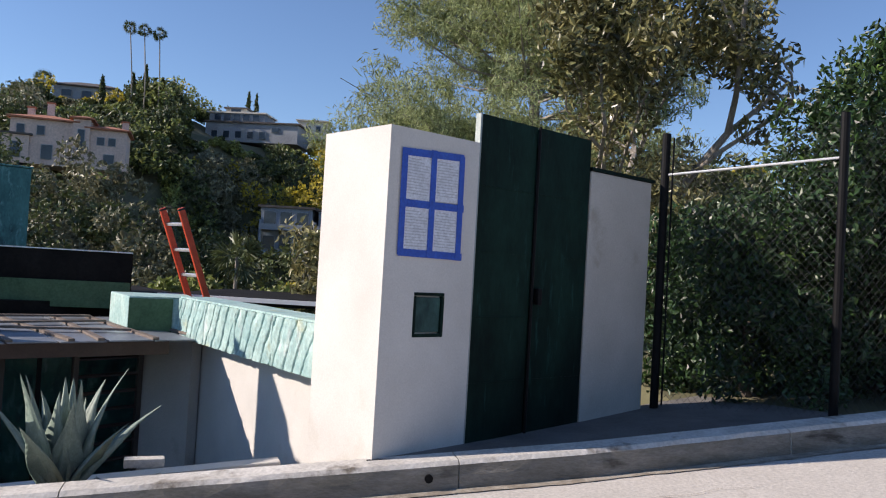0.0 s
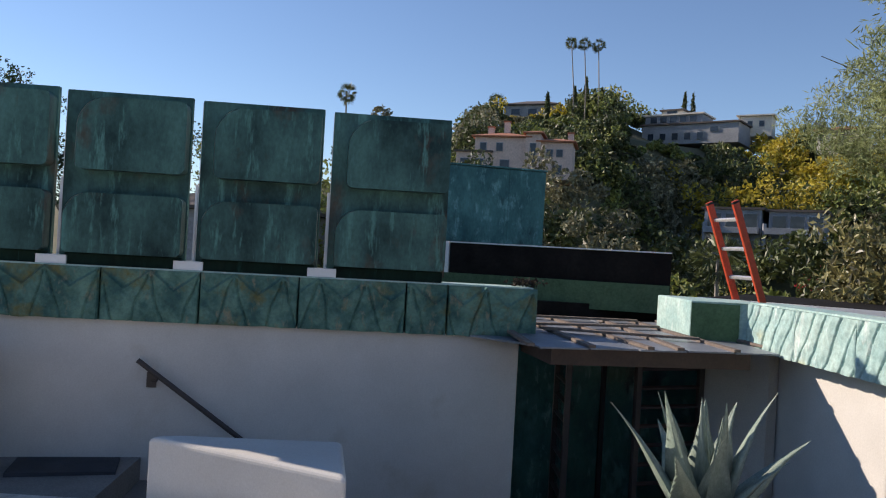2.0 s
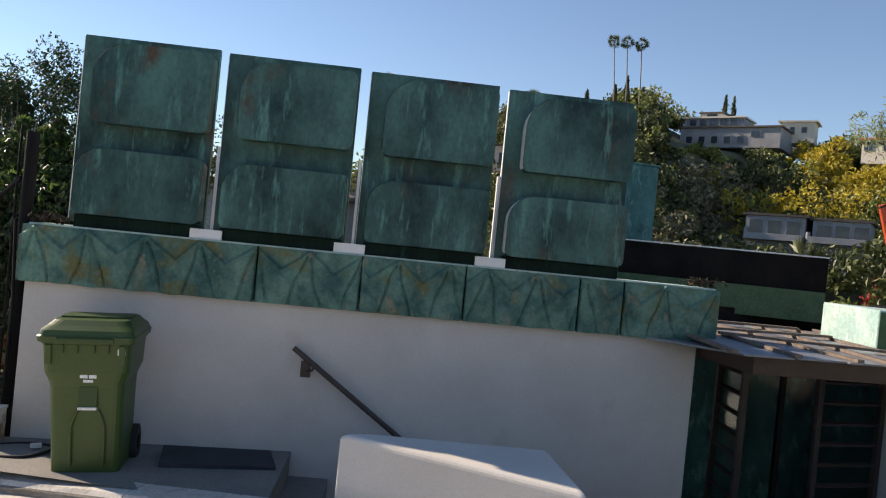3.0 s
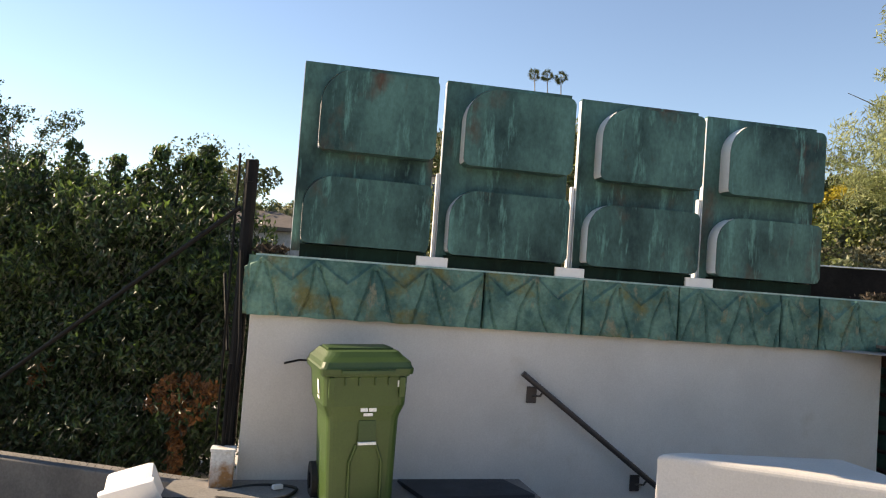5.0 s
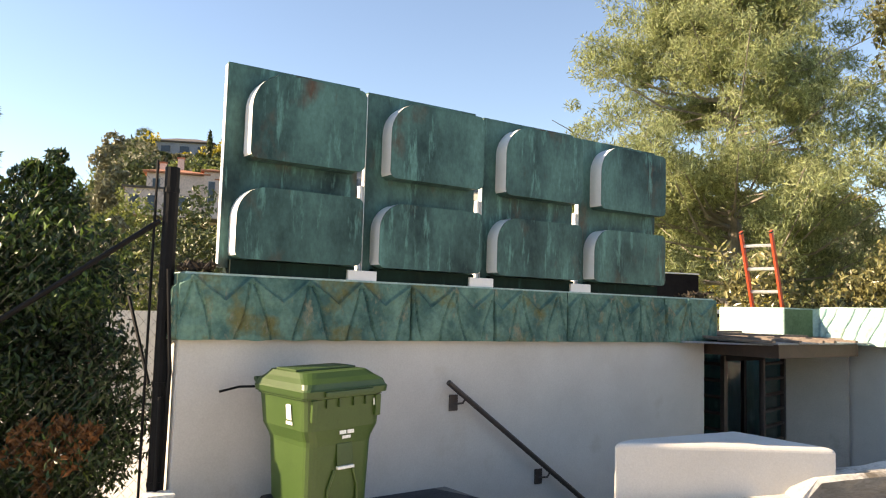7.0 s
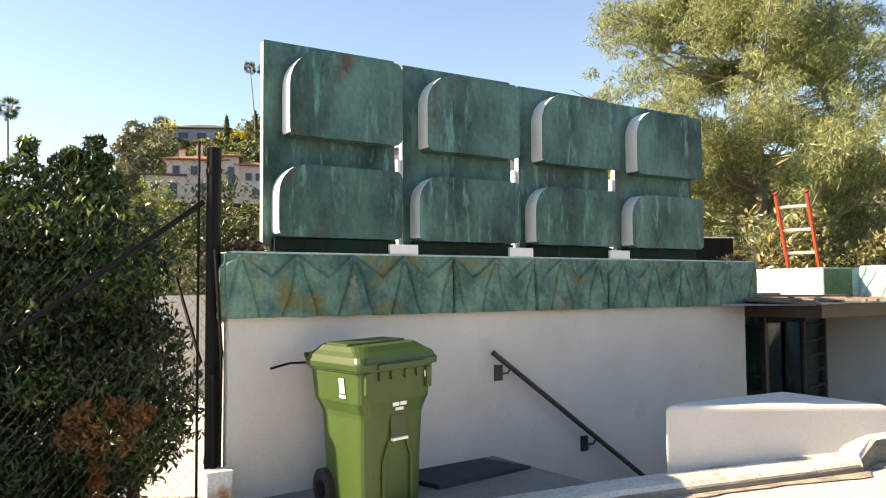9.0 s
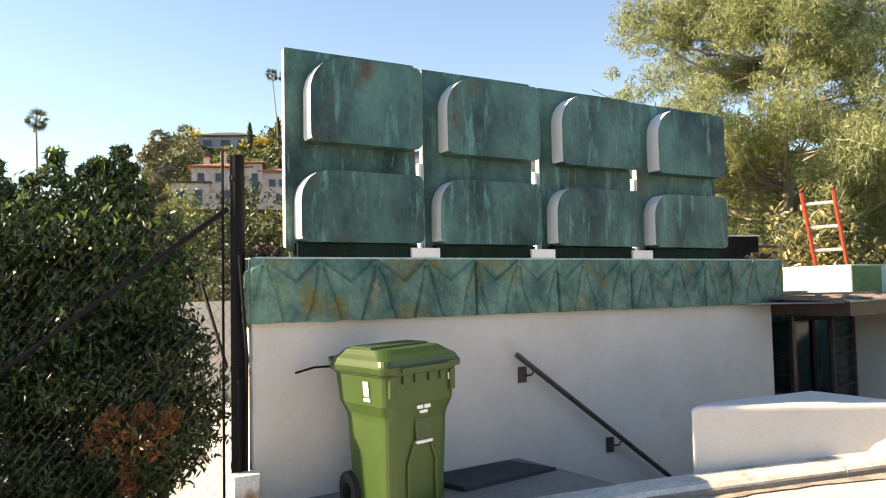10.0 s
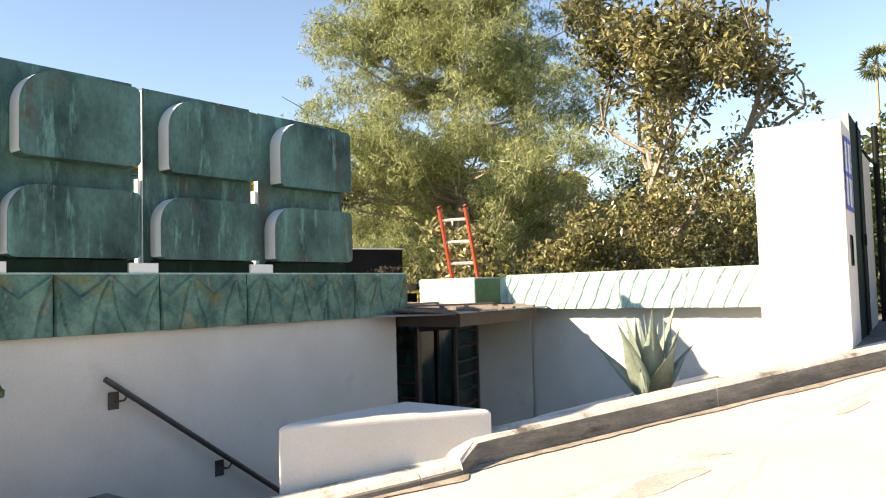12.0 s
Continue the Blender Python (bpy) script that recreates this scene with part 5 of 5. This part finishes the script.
hedge("garden_shrub", "broad-leaved glossy shrubs below the trees", blobs, 70, 0.14, 0.058, MAGNOLIA, (), 23, [((0.5, 11.8, -1.8), (0.6, 11.9, 1.2), 0.05), ((2.2, 12.0, -1.6), (2.1, 12.0, 1.4), 0.05), ((4.0, 12.2, -1.0), (4.0, 12.2, 1.4), 0.05)])
for x, y, h, sd in ((-50, 30.5, 13.5, 41), (-46.5, 25.5, 11.5, 42), (-43.2, 30.0, 11.0, 43), (-54, 28, 13, 44)):
    limb_tree("dark_tree", "tall dark open-crowned tree on the skyline", (x, y, land(x, y) - 0.3), h * 0.86, 0.5, sd, HEDGE, 0.24, 0.12, 70, 0.85, 5, trunk=0.25)

def palm(name, label, base, top, crown, seed, fronds=46, lean=0.0, skirt=True):
    """A tall fan palm: thin trunk, round head of fan fronds."""
    rt = random.Random(seed)
    p = holder(name, label, "palm tree")
    b, c = Vector(base), Vector(top)
    part("trunk", tube([b, b.lerp(c, 0.5) + Vector((lean, 0, 0)), c], [crown * 0.10, crown * 0.075, crown * 0.065], 7), BARK, p, "thin bare trunk")
    v, f = [], []
    for i in range(fronds):
        az, el = rt.uniform(0, 2 * math.pi), rt.uniform(-1.15, 1.4)
        d = Vector((math.cos(az) * math.cos(el), math.sin(az) * math.cos(el), math.sin(el)))
        s = d.orthogonal().normalized()
        s = Matrix.Rotation(rt.uniform(0, 6.28), 3, d) @ s
        ln = crown * rt.uniform(0.8, 1.15)
        stem = c + d * ln * 0.45
        n = 7
        for k in range(n):
            a = (k / (n - 1) - 0.5) * 2.2
            e = stem + (d * math.cos(a) + s * math.sin(a)) * ln * 0.55 - Vector((0, 0, 0.05 * ln))
            w = d.cross(s) * 0.02 * crown + (s * math.cos(a) - d * math.sin(a)) * crown * 0.03
            i0 = len(v)
            v.extend([tuple(stem), tuple((stem + e) / 2 + w), tuple(e), tuple((stem + e) / 2 - w)])
            f.extend([(i0, i0 + 1, i0 + 2), (i0, i0 + 2, i0 + 3)])
        i0 = len(v)
        v.extend([tuple(c - s * 0.02 * crown), tuple(c + s * 0.02 * crown), tuple(stem)])
        f.append((i0, i0 + 1, i0 + 2))
    raw("crown", v, f, PALM, p)
    return p
for i, (x, z) in enumerate(((-33.3, 24.9), (-31.8, 24.7), (-30.2, 24.4))):
    palm("fan_palm", "slender tall fan palm on the hilltop", (x + 0.7 - 0.2 * i, 80, land(x, 80) - 1), (x, 80, z), 0.85, 60 + i, lean=0.15)
palm("fan_palm", "lone fan palm rising above the trees", (-42.2, 53, land(-42, 53) - 1), (-42.66, 53, 14.4), 1.05, 70)
palm("fan_palm", "distant palm above the hedge", (35.7, 40, land(36, 40) - 1), (35.7, 40, 15.2), 1.5, 71)
palm("fan_palm", "small bright palm in the garden below", (-5.2, 20, land(-5, 20) - 0.5), (-5.2, 20, 1.55), 0.75, 72)
palm("fan_palm", "small palm on the hilltop", (-50.8, 97, land(-50.8, 97) - 1), (-50.8, 97, 22.6), 1.5, 73)

def cypress(x, y, z1, r, seed):
    rt = np.random.default_rng(seed)
    t = holder("cypress", "thin dark cypress on the hilltop", "tree", "cypresses on the hill")
    z0 = land(x, y)
    part("trunk", tube([(x, y, z0 - 0.5), (x, y, z1 - 0.6)], [0.12, 0.04], 6), BARK, t)
    n = 420
    s = rt.uniform(0, 1, n)
    a = rt.uniform(0, 6.283, n)
    rr = r * (np.sin(np.pi * np.clip(s * 0.9 + 0.12, 0, 1)) ** 0.7) * rt.uniform(0.3, 1, n)
    leaf_mesh("crown", np.stack([x + rr * np.cos(a), y + rr * np.sin(a), z0 + 0.2 + s * (z1 - z0 - 0.2)], 1), 0.55, 0.2, WOODS, rt, 2.0, t)
for i, (x, z) in enumerate(((-33.0, 20.3), (-31.7, 21.2), (-30.7, 19.9), (-29.9, 20.0), (-36.2, 19.8))):
    cypress(x, 81, z, 0.32, 80 + i)
for i, (x, y, z) in enumerate(((-25.4, 99, 23.0), (-24.4, 99, 22.8))):
    cypress(x, y, z, 0.4, 90 + i)

# ---- houses on the hill ----
def window(parent, m, w, h):
    wdw = part("window", box((w + 0.12, 0.10, h + 0.12), m, 0.01), WHITE_RENDER, parent)
    part("pane", box((w, 0.06, h), m @ pose(0, -0.05, 0)), DARKGLASS, wdw)
def hip_roof(w, d, h, over, m):
    bm = bmesh.new()
    a, b = w / 2 + over, d / 2 + over
    lo = [bm.verts.new(m @ Vector(p)) for p in ((-a, -b, 0), (a, -b, 0), (a, b, 0), (-a, b, 0))]
    lo2 = [bm.verts.new(m @ Vector(p)) for p in ((-a, -b, -0.15), (a, -b, -0.15), (a, b, -0.15), (-a, b, -0.15))]
    r = max(0.2, a - b)
    t = [bm.verts.new(m @ Vector(p)) for p in ((-r, 0, h), (r, 0, h))]
    bm.faces.new((lo[0], lo[1], t[1], t[0]))
    bm.faces.new((lo[2], lo[3], t[0], t[1]))
    bm.faces.new((lo[1], lo[2], t[1]))
    bm.faces.new((lo[3], lo[0], t[0]))
    for i in range(4):
        bm.faces.new((lo[i], lo[(i + 1) % 4], lo2[(i + 1) % 4], lo2[i]))
    bm.faces.new(lo2)
    return bm
def house(name, label, m, blocks, group=""):
    """blocks: x, y, z, width, depth, height, wall, roof (flat or hipped), windows as x, z, w, h."""
    h = holder(name, label, "house", group)
    for x, y, z, w, d, ht, wm, rm, hip, wins in blocks:
        wl = part("wall", box((w, d, ht), m @ pose(x, y, z + ht / 2)), wm, h)
        if hip:
            part("roof", hip_roof(w, d, hip, 0.35, m @ pose(x, y, z + ht + 0.16)), rm, h)
        else:
            part("roof", box((w + 0.5, d + 0.5, 0.18), m @ pose(x, y, z + ht + 0.10)), rm, h)
        for wx, wz, ww, wh in wins:
            window(h, m @ pose(x + wx, y - d / 2 - 0.03, z + wz), ww, wh)
    return h
VILLA = pose(-30.0, 62, 7.9, 0, 0, 18) @ Matrix.Scale(0.82, 4)
pk = house("pink_villa", "pink rendered villa with terracotta roof and chimneys", VILLA, [
    (-2.0, 0, 0, 5.6, 5, 4.2, PINK, TERRACOTTA, 0.7, ((-1.9, 3.2, 0.6, 0.8), (-0.2, 3.2, 0.6, 0.8), (-1.6, 1.2, 0.9, 1.3), (0.4, 1.2, 0.9, 1.3))),
    (1.3, -0.8, 0, 1.5, 4, 4.6, PINK, TERRACOTTA, 0.45, ((0, 2.6, 0.55, 2.0),)),
    (3.6, 0, 0, 3.4, 5, 3.8, PINK, TERRACOTTA, 0.6, ((-0.6, 2.7, 0.6, 0.7), (0.4, 2.7, 0.6, 0.7), (0.2, 1.0, 0.9, 0.9))),
    (-4.9, -1.2, 0, 3.6, 3, 2.6, PINK, ROOFDARK, 0, ((-0.9, 1.2, 0.8, 1.4), (0.7, 1.2, 0.8, 1.4)))])
for x, z in ((-3.6, 5.1), (-1.9, 5.7), (4.9, 4.6)):
    c = part("chimney", box((0.6, 0.6, 1.9), VILLA @ pose(x, 0.4, z - 0.4), 0.02), PINK, pk)
    part("chimney_cap", box((0.75, 0.75, 0.15), VILLA @ pose(x, 0.4, z + 0.6)), TERRACOTTA, c)
house("long_villa", "long grey-white hillside house with flat roof terrace", pose(-23.2, 96, 15.7, 0, 0, -6), [
    (0, 0, 0, 11.5, 5, 2.3, WHITE_RENDER, ROOFDARK, 0, tuple((-4.6 + 1.5 * i, 0.9, 0.7, 0.8) for i in range(5)) + ((3.0, 1.6, 0.9, 0.5),)),
    (-2.2, 0.3, 2.3, 7.0, 4, 1.3, BLUEGREY, CREAM, 0, tuple((-2.4 + 1.2 * i, 0.8, 0.8, 0.7) for i in range(5))),
    (-3.0, 1.5, 3.6, 2.6, 3, 0.9, CREAM, ROOFDARK, 0, ((0, 0.6, 1.2, 0.5),))])
house("hilltop_house", "low dark-roofed house on the hilltop", pose(-46.6, 101, 20.3, 0, 0, 10), [
    (0, 0, 0, 7.6, 5, 2.0, BLUEGREY, ROOFDARK, 0.9, ((-2.2, 1.1, 1.2, 0.8), (0.2, 1.1, 1.2, 0.8), (2.4, 1.1, 1.0, 0.8)))])
house("round_white_house", "white house with low roof on the ridge", pose(-16.7, 99, 17.0, 0, 0, 0), [
    (0, 0, 0, 3.6, 3, 2.4, CREAM, CREAM, 0.3, ((-0.6, 1.5, 0.5, 0.6), (0.7, 1.5, 0.5, 0.6)))])
house("cream_house", "cream villa with terracotta roof on the far slope", pose(-7.0, 92, 13.8, 0, 0, -10), [
    (0, 0, 0, 4.2, 4, 2.4, CREAM, TERRACOTTA, 0.6, ((-1.5, 1.8, 0.7, 0.8), (0.2, 1.8, 0.7, 0.8), (1.7, 1.8, 0.7, 0.8)))])
ap = house("apartment_block", "grey two-storey apartment block with balconies", pose(-10.9, 69, 2.0, 0, 0, 0), [
    (-2.3, 0, 0, 4.4, 5, 4.1, BLUEGREY, ROOFDARK, 0, tuple((-1.4 + 1.4 * i, 3.2, 1.0, 1.1) for i in range(3)) + tuple((-1.4 + 1.4 * i, 1.1, 1.0, 1.1) for i in range(3))),
    (2.4, 0.4, 0, 4.0, 5, 4.0, BLUEGREY, ROOFDARK, 0, tuple((-1.2 + 1.3 * i, 3.1, 1.0, 1.1) for i in range(3)) + tuple((-1.2 + 1.3 * i, 1.1, 1.0, 1.1) for i in range(3)))])
for x in (-2.3, 2.4):
    part("balcony", box((4.2, 1.0, 0.5), pose(-10.9 + x, 66.0, 4.4), 0.02), WHITE_RENDER, ap)
for x in (-4.4, 0.2):
    part("flue", tube([(-10.9 + x, 66.2, 3.0), (-10.9 + x, 66.2, 5.0)], 0.16, 10), WHITE_RENDER, ap)
house("low_house", "low tiled house seen through the hedge gap", pose(-27.0, 26, -0.4, 0, 0, 20), [
    (0, 0, 0, 7, 4, 3.0, WHITE_RENDER, ROOFDARK, 0.8, ((-2, 1.8, 0.9, 0.9), (0.2, 1.8, 0.9, 0.9), (2.2, 1.8, 0.9, 0.9)))])
tagged(link("driveway", prism([(-14, 5.2, -0.95), (-8.4, 4.5, -0.86), (-7.5, 12, -0.88), (-15, 12, -0.95)], -1.5), STUCCO), "bright sunlit pale paving beyond the shrub", "pavement", kind="structure")

tagged(link("garden_wall", prism([(-15, 12.1, 0.75), (-8.5, 12.4, 0.8), (-8.5, 12.7, 0.8), (-15, 12.4, 0.75)], -2.0), STUCCO_GREY), "white garden wall beyond the sunlit paving", "wall", kind="structure")

# ---- woods on the slopes ----
VIEWS = [(-36.5, -24.0, 60, 7.4), (-30.0, -17.0, 94, 15.6), (-50.6, -42.4, 100, 20.6), (-19, -14.8, 98, 17.4), (-15.7, -6.3, 67, 2.6), (-9.8, -4.2, 91, 14.4)]
def clear_of_houses(x, y, top, r):
    for a, b, d, z in VIEWS:
        if y < d + 2 and a / d - (r + 0.3) / y < x / y < b / d + (r + 0.3) / y and (top - 1.4) / y > (z - 1.4 + 0.8) / d:
            return False
        if abs(y - d - 2) < 4 and a - 1 < x < b + 1:
            return False
    return True
wr = random.Random(77)
nr = np.random.default_rng(77)
sets = {"dark": [], "grey": [], "yellow": [], "light": []}
def bush(kind, x, y, r, h):
    z = land(x, y)
    for k in range(5):
        a = wr.uniform(0, 6.28)
        q = r * wr.uniform(0.0, 0.7)
        sets[kind].append((x + math.cos(a) * q, y + math.sin(a) * q, z + h * wr.uniform(0.3, 0.95), r * wr.uniform(0.45, 0.7)))
for i in range(4600):
    y = wr.uniform(34, 106)
    x = wr.uniform(-0.95, 0.42) * y
    r = wr.uniform(0.9, 2.2)
    h = r * wr.uniform(1.1, 1.9)
    if not clear_of_houses(x, y, land(x, y) + h + r * 0.5, r):
        r, h = 0.55, 0.5
        if not clear_of_houses(x, y, land(x, y) + h + r * 0.5, r):
            continue
    q = noise.noise(Vector((x * 0.06, y * 0.06, 5)))
    bush("yellow" if q > 0.36 else "grey" if q < -0.22 else "light" if wr.random() < 0.28 else "dark", x, y, r, h)
# larger trees below: grey shrubs, the yellow row, dark masses
for x, y, r, top, kind in ((-15.0, 31, 1.9, 5.6, "grey"), (-13.0, 30, 1.6, 5.0, "grey"), (-11.3, 30, 1.5, 5.3, "grey"), (-12.2, 28, 1.5, 3.2, "dark"), (-14.5, 27, 1.8, 3.4, "dark"), (-17.5, 30, 2.0, 5.0, "dark"), (-10.2, 26, 1.2, 2.6, "grey"),
                           (-19.5, 33, 2.2, 6.2, "dark"), (-22.5, 33, 2.4, 6.4, "light"), (-26, 34, 2.6, 6.6, "dark"), (-23.0, 75, 2.8, 9.6, "yellow"), (-20.4, 76, 2.6, 10.5, "yellow"), (-17.4, 75, 2.2, 8.6, "yellow"), (-14.6, 76, 2.4, 9.2, "yellow"), (-11.8, 75, 2.4, 9.5, "yellow"), (-9.2, 76, 2.4, 9.8, "yellow"), (-6.4, 75, 2.4, 9.8, "light"), (-3.4, 76, 2.6, 9.6, "light"),
                           (-9.2, 30, 1.5, 2.4, "dark"), (-7.3, 29, 1.6, 2.0, "dark"), (-5.4, 28, 1.5, 2.1, "dark"), (-3.4, 26, 1.4, 2.4, "dark"), (-4.0, 22, 1.2, 1.0, "light"), (-6.6, 21, 1.1, 0.8, "light"), (-8.2, 22, 1.2, 0.9, "light"),
                           (-31, 30, 2.6, 6.0, "dark"), (-35, 33, 2.8, 7.0, "light"), (-39, 36, 3.0, 8.2, "dark"), (-27.5, 27, 2.0, 5.4, "dark"), (-23.5, 29, 2.0, 5.6, "light"), (-20.2, 26.5, 0.8, 7.2, "grey"), (-30, 24, 2.0, 4.6, "dark"), (-34, 25, 2.2, 5.2, "dark"),
                           (-53.5, 93, 1.5, 20.0, "grey"), (-51.5, 93, 1.6, 21.6, "dark"), (-36.2, 84, 2.2, 19.2, "yellow"), (-34.0, 96, 2.6, 22.6, "yellow"), (-31.8, 97, 2.2, 22.4, "light"),
                           (9, 24, 2.5, 5.5, "dark"), (13, 24, 3.0, 6.0, "light"), (18, 28, 3.2, 7.5, "dark"), (24, 32, 3.5, 9.0, "dark"), (7, 18, 2.0, 3.8, "dark"), (11, 15, 2.0, 4.6, "dark"), (14, 12, 2.2, 4.8, "dark")):
    z = land(x, y)
    n = max(6, int((top - z) * 2.2))
    for k in range(n):
        a, q = wr.uniform(0, 6.28), r * wr.uniform(0, 0.85)
        f = wr.random() ** 0.7
        sets[kind].append((x + math.cos(a) * q, y + math.sin(a) * q, z + 0.4 + (top - z - 0.5) * f, r * wr.uniform(0.3, 0.55)))
for kind, mat, label in (("dark", WOODS, "dark green scrub and trees on the slopes"), ("grey", WOODS_GREY, "grey-green shrubs and trees on the slopes"), ("yellow", WOODS_YELLOW, "yellow autumn trees on the slopes"), ("light", WOODS_LIGHT, "light green shrubs on the slopes")):
    near = [b for b in sets[kind] if b[1] < 50]
    far = [b for b in sets[kind] if b[1] >= 50]
    for grp, per, s in ((near, 110, 0.25), (far, 30, 0.5)):
        if grp:
            tagged(leaf_mesh("woods", clumps(nr, grp, per, 0.4), s, s * 0.55, mat, nr, 0.3), label, "woods", kind="stuff")
tagged(leaf_mesh("flowering_bush", clumps(nr, [(-3.9, 30, 1.3, 0.45), (-3.5, 30, 1.0, 0.4), (-4.2, 30, 0.8, 0.35)], 120), 0.14, 0.09, RED_BUSH, nr), "red flowering bush on the slope below", "bush")
